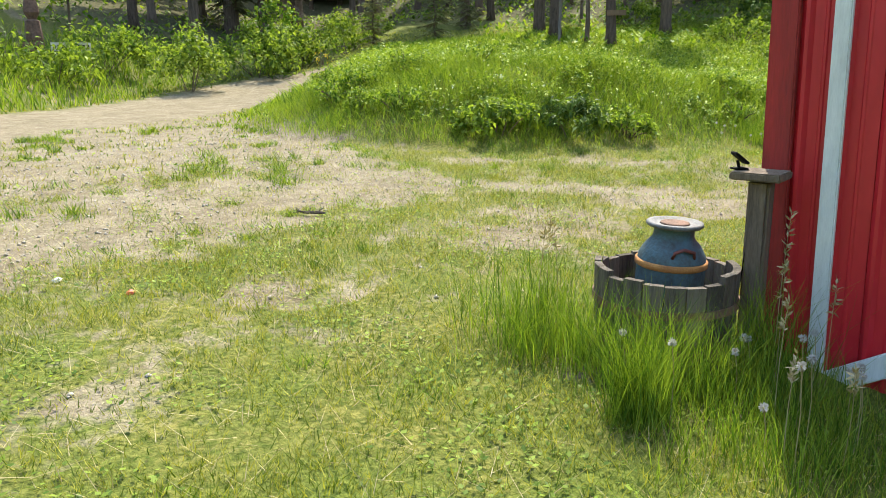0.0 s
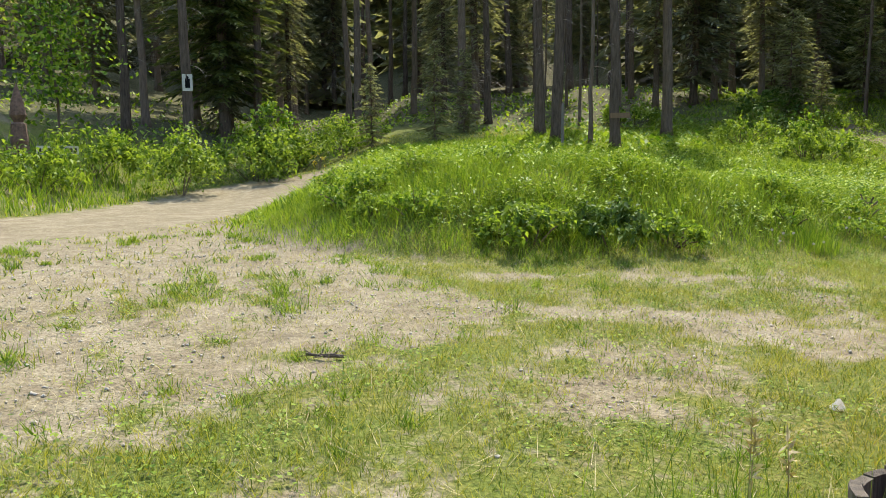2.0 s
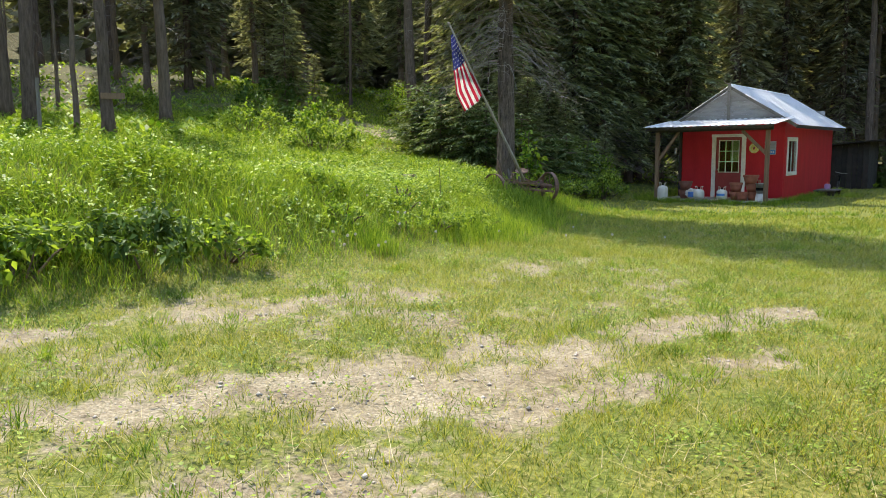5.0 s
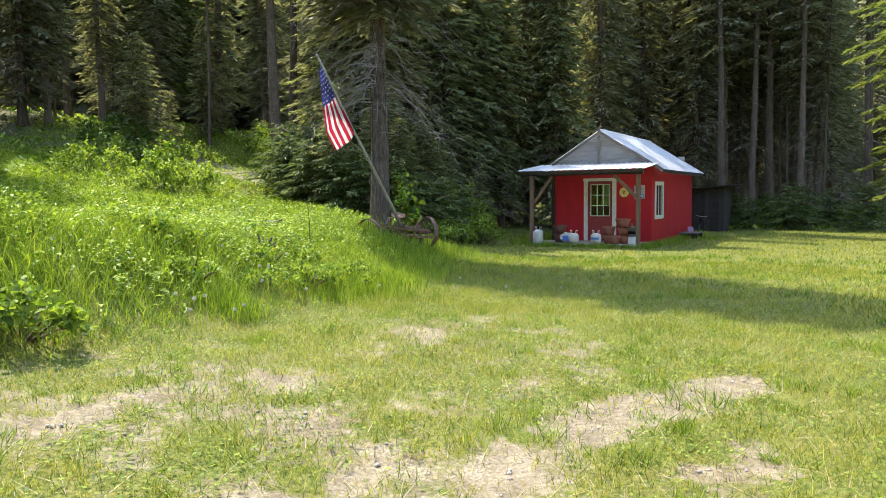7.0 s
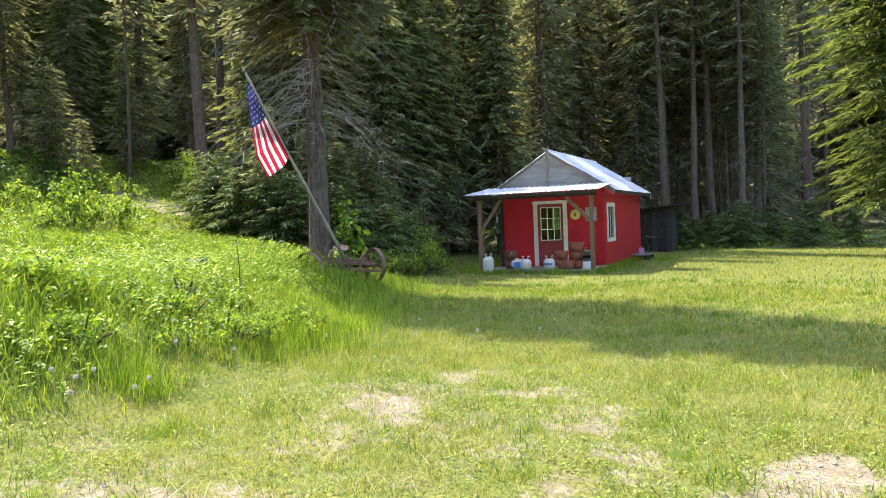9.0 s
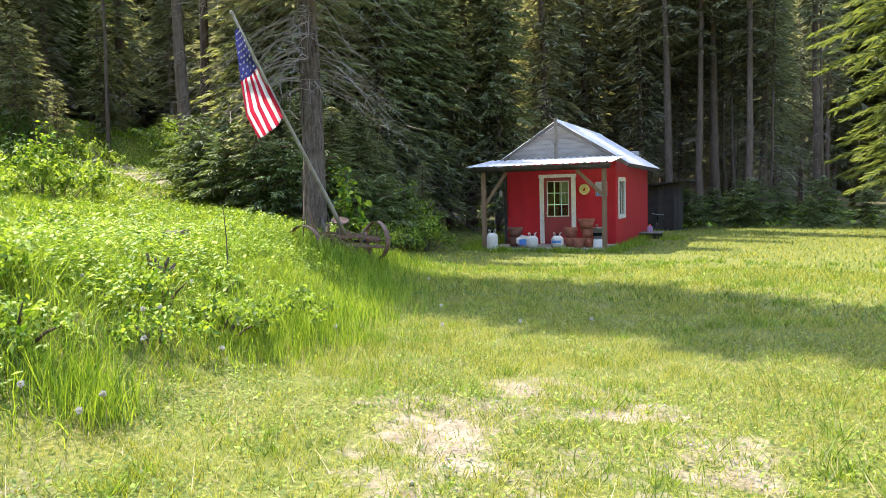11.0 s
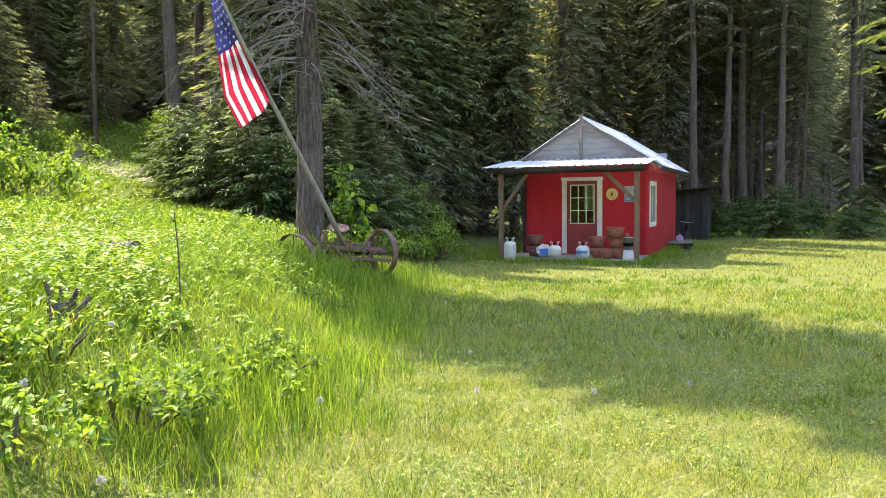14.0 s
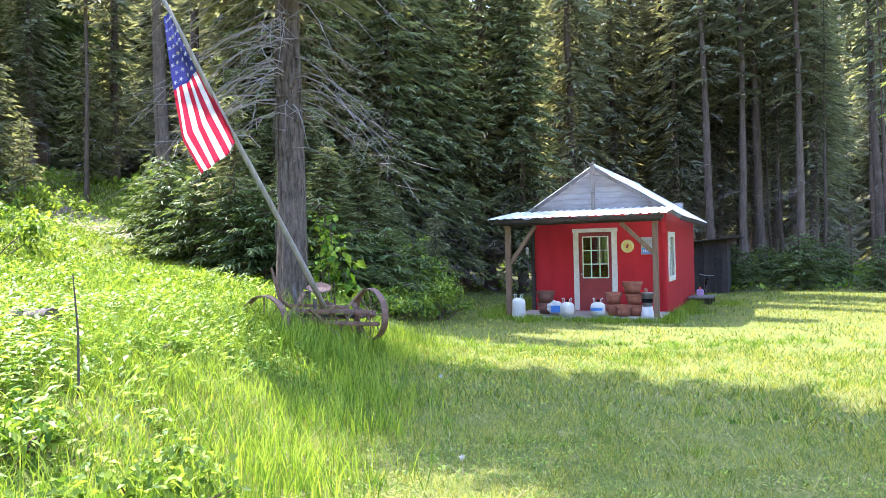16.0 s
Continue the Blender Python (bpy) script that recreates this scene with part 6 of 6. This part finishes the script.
def weeds():
    """Broad-leaved plants: stalks of leaves on the bank, low rosettes and clover in the lawn."""
    r = np.random.RandomState(9)
    sets = []
    for n, box_, near, far, leaf, each in ((21000, (5, 20, 2.6, 12), 0, 8, 0.062, 9), (11000, (5, 34, 3, 18), 8, 26, 0.09, 8)):
        x, y = scatter(r, n, *box_, near, far)
        s = inside_mound(x, y)
        keep = r.rand(len(x)) < smooth(0.5, 2.0, s) * (0.10 + 0.9 * smooth(0.35, 0.7, 0.6 * patchy(x + 70, y, 0.9) + 0.4 * patchy(x, y + 40, 0.35)))
        x, y, s = x[keep], y[keep], s[keep]
        tall = r.uniform(0.15, 0.42, len(x)) * (0.5 + 0.5 * smooth(0.5, 2.5, s)) * (1 - 0.35 * smooth(12, 17, x))
        k = np.repeat(np.arange(len(x)), each)
        f = np.tile(np.linspace(0.25, 1.05, each), len(x))
        a = r.uniform(0, 2 * math.pi, len(k))
        way = unit(np.stack([np.cos(a), np.sin(a), r.uniform(-0.2, 0.9, len(k))], 1))
        base = np.stack([x[k], y[k], height(x, y)[k] + tall[k] * f], 1) + r.normal(0, 0.015, (len(k), 3))
        length = leaf * r.uniform(0.6, 1.5, len(k))
        side = unit(np.cross(way, np.array([0, 0, 1.0]))) * (length * 0.24)[:, None]
        sets.append(kites(base, way * length[:, None], side, np.array([0, 0, -0.25]) * length[:, None]))
    v, t = join(sets)
    tagged(part("bank_weeds", mesh_np("bank_weeds", v, t), LEAF_LIME), "bright broad-leaved weeds on the grassy bank", "weeds", kind="stuff")
    sets = []
    for n, box_, near, far, leaf in ((150000, (-4, 16, -3, 8), 0, 4.6, 0.02), (70000, (-6, 22, -7, 14), 4.6, 10, 0.036)):
        x, y = scatter(r, n, *box_, near, far)
        bare = dirt(x, y)
        keep = (r.rand(len(x)) < np.clip(1.1 - 1.2 * bare, 0.12, 1) * smooth(0.3, 0.7, patchy(x + 11, y + 5, 0.45))) & (inside_mound(x, y) < 1.0) & (band(x, y, ROAD, 2.2, 0.3) < 0.5)
        x, y = x[keep], y[keep]
        a = r.uniform(0, 2 * math.pi, len(x))
        way = unit(np.stack([np.cos(a), np.sin(a), r.uniform(0.05, 0.7, len(x))], 1))
        length = leaf * r.uniform(0.6, 1.7, len(x))
        base = np.stack([x, y, height(x, y) + r.uniform(0.0, 0.04, len(x))], 1)
        side = unit(np.cross(way, np.array([0, 0, 1.0]))) * (length * 0.36)[:, None]
        sets.append(kites(base, way * length[:, None], side))
    v, t = join(sets)
    tagged(part("clover_leaves", mesh_np("clover_leaves", v, t), LEAF), "low clover and plantain leaves in the lawn", "weeds", kind="stuff")
    # forest floor growth
    x, y = r.uniform(0, 60, 60000), r.uniform(-28, 46, 60000)
    w = woods(x, y)
    keep = (reach(x, y) > 16) & ((inside_mound(x, y) > 6) | (w > 0.2)) & (reach(x, y) < 50) & (band(x, y, ROAD, 2.6, 0.3) < 0.5) & ((band(x, y, TRAIL, 4.2, 0.8) < 0.5) | (y - x > -22.0)) & ~built_on(x, y) & (r.rand(len(x)) < 0.15 + 0.8 * patchy(x, y, 2.5))
    x, y = x[keep], y[keep]
    a = r.uniform(0, 2 * math.pi, len(x))
    way = unit(np.stack([np.cos(a), np.sin(a), r.uniform(0.1, 1.2, len(x))], 1))
    length = r.uniform(0.12, 0.34, len(x))
    base = np.stack([x, y, height(x, y) + r.uniform(0, 0.3, len(x)) * patchy(x + 3, y, 3.0)], 1)
    side = unit(np.cross(way, np.array([0, 0, 1.0]))) * (length * 0.3)[:, None]
    v, t = kites(base, way * length[:, None], side)
    tagged(part("undergrowth", mesh_np("undergrowth", v, t), LEAF_LIME), "low green undergrowth beneath the trees", "undergrowth", kind="stuff")


def dry_stuff():
    r = np.random.RandomState(12)
    x, y = scatter(r, 70000, -4, 19, -5, 9, 0, 7)
    b, a, sd = lay(x, y, r, r.uniform(0.02, 0.09, len(x)), 0.0018, 1.6)
    b[:, 2] += 0.012
    v, t = blades(b, a, sd)
    tagged(part("dry_grass", mesh_np("dry_grass", v, t), STRAW), "scattered dry straw in the lawn", "grass", kind="stuff")
    # pebbles
    x, y = scatter(r, 60000, -4, 12, -2, 11, 0, 8)
    keep = r.rand(len(x)) < smooth(0.3, 0.8, dirt(x, y))
    x, y = x[keep][:7000], y[keep][:7000]
    s = 0.005 + 0.016 * r.rand(len(x)) ** 4
    c = np.stack([x, y, height(x, y) - 0.03 * dirt(x, y) + s * 0.3], 1)
    corner = np.array([[1, 0, 0], [0, 1, 0], [-1, 0, 0], [0, -1, 0], [0, 0, 0.7], [0, 0, -0.7]])
    v = (c[:, None] + corner[None] * s[:, None, None] * r.uniform(0.6, 1.3, (len(x), 6, 1))).reshape(-1, 3)
    f = np.array([[0, 1, 4], [1, 2, 4], [2, 3, 4], [3, 0, 4], [1, 0, 5], [2, 1, 5], [3, 2, 5], [0, 3, 5]])
    t = (np.arange(len(x))[:, None, None] * 6 + f[None]).reshape(-1, 3)
    tagged(part("gravel", mesh_np("gravel", v, t), STONE), "small pale stones in the dirt", "gravel", kind="stuff")


lawn()
meadow()
weeds()
dry_stuff()


# ---- small things in the grass ----
def dandelion(x, y, h, size=0.015):
    d = thing("dandelion", "white dandelion seed head on a thin stem", "flower", "dandelion clocks", at=pose(x, y, ground_at(x, y)))
    part("stem", tube([(0, 0, -0.02), (0.01, 0, h * 0.6), (0, 0.01, h)], 0.0018, 4), STRAW, d)
    r = np.random.RandomState(int(x * 100))
    way = unit(r.normal(0, 1, (46, 3)))
    base = np.array([0, 0.01, h]) + way * size * 0.25
    part("seed_head", mesh_np("seed_head", *kites(base, way * size, unit(np.cross(way, r.normal(0, 1, (46, 3)))) * size * 0.28)), FLUFF, d)


flowers = random.Random(14)
for i in range(13):
    dandelion(2.4 + flowers.uniform(-0.2, 0.6), 0.75 + flowers.uniform(-0.2, 0.7), flowers.uniform(0.2, 0.42))
for i in range(12):
    dandelion(10.9 + flowers.uniform(-0.6, 2.2), 4.3 + flowers.uniform(-0.4, 0.9), flowers.uniform(0.16, 0.3), 0.017)
for i in range(8):
    dandelion(14.5 + flowers.uniform(-2.5, 4), 3.2 + flowers.uniform(-2.5, 1.6), flowers.uniform(0.12, 0.2), 0.018)


def seed_grass(x, y, h, lean):
    g = thing("seed_grass", "tall grass stem with a pale drooping seed head", "grass stem", "seeding grass stems", at=pose(x, y, ground_at(x, y)))
    pts = [Vector((lean * f * f, 0.3 * lean * f, h * f)) for f in np.linspace(0, 1, 6)]
    part("stem", tube(pts, [0.0022 - 0.0012 * k / 5 for k in range(6)], 4), STRAW, g)
    r = np.random.RandomState(int(x * 1000) % 9999)
    f = r.uniform(0.74, 1.0, 26)
    base = np.stack([lean * f * f, 0.3 * lean * f, h * f], 1)
    way = unit(r.normal(0, 1, (26, 3)) + np.array([0, 0, 0.8]))
    part("seed_head", mesh_np("seed_head", *kites(base, way * 0.035, unit(np.cross(way, r.normal(0, 1, (26, 3)))) * 0.005)), STRAW, g)


for x, y, h, lean in ((3.05, 1.12, 0.74, 0.1), (2.9, 1.06, 0.6, -0.06), (2.7, 2.0, 0.58, -0.08), (2.66, 2.08, 0.52, 0.06), (2.65, 0.95, 0.48, 0.12), (3.1, 0.93, 0.52, 0.05), (2.8, 2.14, 0.56, 0.03), (2.55, 0.68, 0.4, -0.1), (2.35, 0.8, 0.38, 0.1)):
    seed_grass(x, y, h, lean)


def build_litter():
    x, y = 3.42, 5.05
    st = thing("fallen_branch", "dark knobbly dead branch lying on the dirt", "branch", at=pose(x, y, ground_at(x, y) + 0.002, 0, 0, -48) @ Matrix.Scale(0.74, 4))
    part("stem", tube([(-0.17, 0.02, 0.03), (-0.06, 0.0, 0.015), (0.05, -0.01, 0.02), (0.17, 0.0, 0.01)], [0.01, 0.014, 0.02, 0.012], 6), STICK, st)
    for a, b in (((-0.1, 0, 0.02), (-0.2, 0.08, 0.05)), ((0.0, 0, 0.02), (-0.08, -0.09, 0.02)), ((0.06, 0, 0.02), (0.12, 0.06, 0.06)), ((0.1, 0, 0.015), (0.16, -0.07, 0.02)), ((-0.04, 0, 0.02), (-0.02, 0.05, 0.06)), ((-0.13, 0.02, 0.02), (-0.28, -0.05, 0.01))):
        part("twig", tube([a, b], [0.008, 0.004], 5), STICK, st)
    bag = thing("paper_scrap", "crumpled white scrap of paper in the grass", "litter", at=pose(4.71, 2.47, ground_at(4.71, 2.47), 0, 0, 30))
    bm = bmesh.new()
    bmesh.ops.create_icosphere(bm, subdivisions=2, radius=1)
    crease = random.Random(5)
    for v in bm.verts:
        n, t = crease.uniform(0.55, 1.3), 1 - 0.7 * max(0.0, v.co.z)
        v.co = Vector((v.co.x * 0.018 * n * t, v.co.y * 0.034 * n * t, 0.012 + v.co.z * 0.042 * n))
    part("paper", bm, PAPER, bag)
    for name, label, px, py, material, s in (("paper_scrap", "flat white scrap on the dirt", 1.26, 4.44, PAPER, 0.028), ("plastic_scrap", "small red plastic scrap in the grass", 1.47, 3.93, RED_BIT, 0.026)):
        o = thing(name, label, "litter", at=pose(px, py, ground_at(px, py) - 0.01, 0, 0, 20))
        bm = bmesh.new()
        bmesh.ops.create_icosphere(bm, subdivisions=2, radius=1)
        for v in bm.verts:
            n = 1 + 0.6 * noise.noise(v.co * 2.4)
            v.co = Vector((v.co.x * s * n, v.co.y * s * 0.7 * n, 0.015 + v.co.z * 0.018 * n))
        part("scrap", bm, material, o)
    x, y = 13.9, 4.85
    k = 0.72
    stump = thing("root_stump", "dark upturned stump with short broken roots in the weeds", "stump", at=pose(x, y, ground_at(x, y)) @ Matrix.Scale(k, 4))
    part("butt", lathe([(0.16, -0.05), (0.15, 0.08), (0.11, 0.2), (0.05, 0.24), (0.001, 0.24)], 12), STICK, stump)
    for a, h, l in ((20, 0.34, 0.16), (100, 0.42, 0.12), (170, 0.3, 0.22), (250, 0.36, 0.16), (310, 0.26, 0.24)):
        c, s = math.cos(radians(a)), math.sin(radians(a))
        part("root", tube([(0.06 * c, 0.06 * s, 0.1), (l * 0.7 * c, l * 0.7 * s, h * 0.7), (l * c, l * s, h)], [0.035, 0.028, 0.014], 6), STICK, stump)
    x, y = 16.9, 5.3
    log = thing("old_log", "short dark log half hidden in the weeds", "log", at=pose(x, y, ground_at(x, y) + 0.12, 0, 90, 60))
    part("bole", tube([(0, 0, -0.22), (0, 0, 0.22)], [0.1, 0.09], 12), STICK, log)
    x, y = 15.2, 4.4
    stalk = thing("dry_stalk", "brown dead dock stalk standing in the weeds", "stalk", at=pose(x, y, ground_at(x, y)))
    part("stem", tube([(0, 0, 0), (0.01, 0, 0.4), (0.0, 0.02, 0.75)], [0.008, 0.007, 0.004], 5), STICK, stalk)
    for k, (x, y, s) in enumerate(((16.2, 4.9, 0.1), (11.4, 7.6, 0.12))):
        o = thing("stone", "pale grey stone among the weeds", "stone", "field stones", at=pose(x, y, ground_at(x, y), 0, 0, 40 * k))
        bm = bmesh.new()
        bmesh.ops.create_icosphere(bm, subdivisions=3, radius=1)
        for v in bm.verts:
            n = 1 + 0.35 * noise.noise(v.co * 1.7 + Vector((k, 0, 0)))
            v.co = Vector((v.co.x * s * 1.4 * n, v.co.y * s * n, v.co.z * s * 0.8 * n))
        part("rock", bm, STONE, o)


def build_signs():
    """Signs at the wood's edge beyond the road."""
    x, y = 15.2, 30.25
    s = thing("tree_sign", "white board with a dark figure nailed to a trunk", "sign", at=pose(x, y, 5.05, 0, 0, -27))
    part("board", box((-0.2, -0.02, -0.34), (0.2, 0, 0.34), 0.006), WHITE_PAINT, s)
    part("figure", box((-0.09, -0.026, -0.22), (0.1, -0.021, 0.16), 0.002), BLACK, s, "black figure shape")
    part("figure_head", lathe([(0.06, 0), (0.06, 0.004), (0.001, 0.004)], 14, m=pose(0, -0.021, 0.2, 90)), BLACK, s)
    x, y = 7.4, 25.0
    z = ground_at(x, y)
    g = thing("rusty_marker", "rust-brown pointed metal ornament behind the roadside grass", "ornament", at=pose(x, y, z + 0.0, 0, 0, -15))
    part("post", box((-0.06, -0.05, -0.1), (0.06, 0.05, 1.3), 0.01), RUST, g)
    part("body", lathe([(0.16, 0.5), (0.24, 0.75), (0.2, 1.25), (0.12, 1.3), (0.22, 1.5), (0.16, 1.9), (0.03, 2.35), (0.001, 2.4)], 10), RUST, g)
    x, y = 7.9, 24.6
    b = thing("road_signs", "low row of weathered white lettered boards", "sign", at=pose(x, y, ground_at(x, y), 0, 0, -15))
    for k, (a, c, material) in enumerate(((-0.95, -0.35, WOOD), (-0.2, 0.32, WHITE_PAINT), (0.36, 0.9, WHITE_PAINT))):
        part("board", box((a, -0.02, 0.55), (c, 0.01, 0.8), 0.005), material, b)
        for q in range(4):
            part("letter_bar", box((a + 0.06 + q * 0.12, -0.027, 0.62), (a + 0.13 + q * 0.12, -0.021, 0.73)), WOOD_DARK, b)
        part("stake", box((a + 0.2, 0.012, -0.1), (a + 0.25, 0.05, 0.75), 0.004), WOOD_DARK, b)
    x, y = 23.72, 15.38
    t = thing("trail_board", "small brown board nailed to a slim trunk", "sign", at=pose(x, y, ground_at(x, y) + 1.15, 0, 0, -55))
    part("board", box((-0.32, -0.03, -0.09), (0.36, 0, 0.09), 0.006), WOOD, t)
    p = thing("fence_post", "thin weathered post standing at the wood's edge", "post", at=pose(22.6, 17.0, ground_at(22.6, 17.0)))
    part("shaft", tube([(0, 0, -0.2), (0.02, 0, 1.5)], [0.06, 0.05], 8), WOOD_GREY, p)


build_litter()
build_signs()
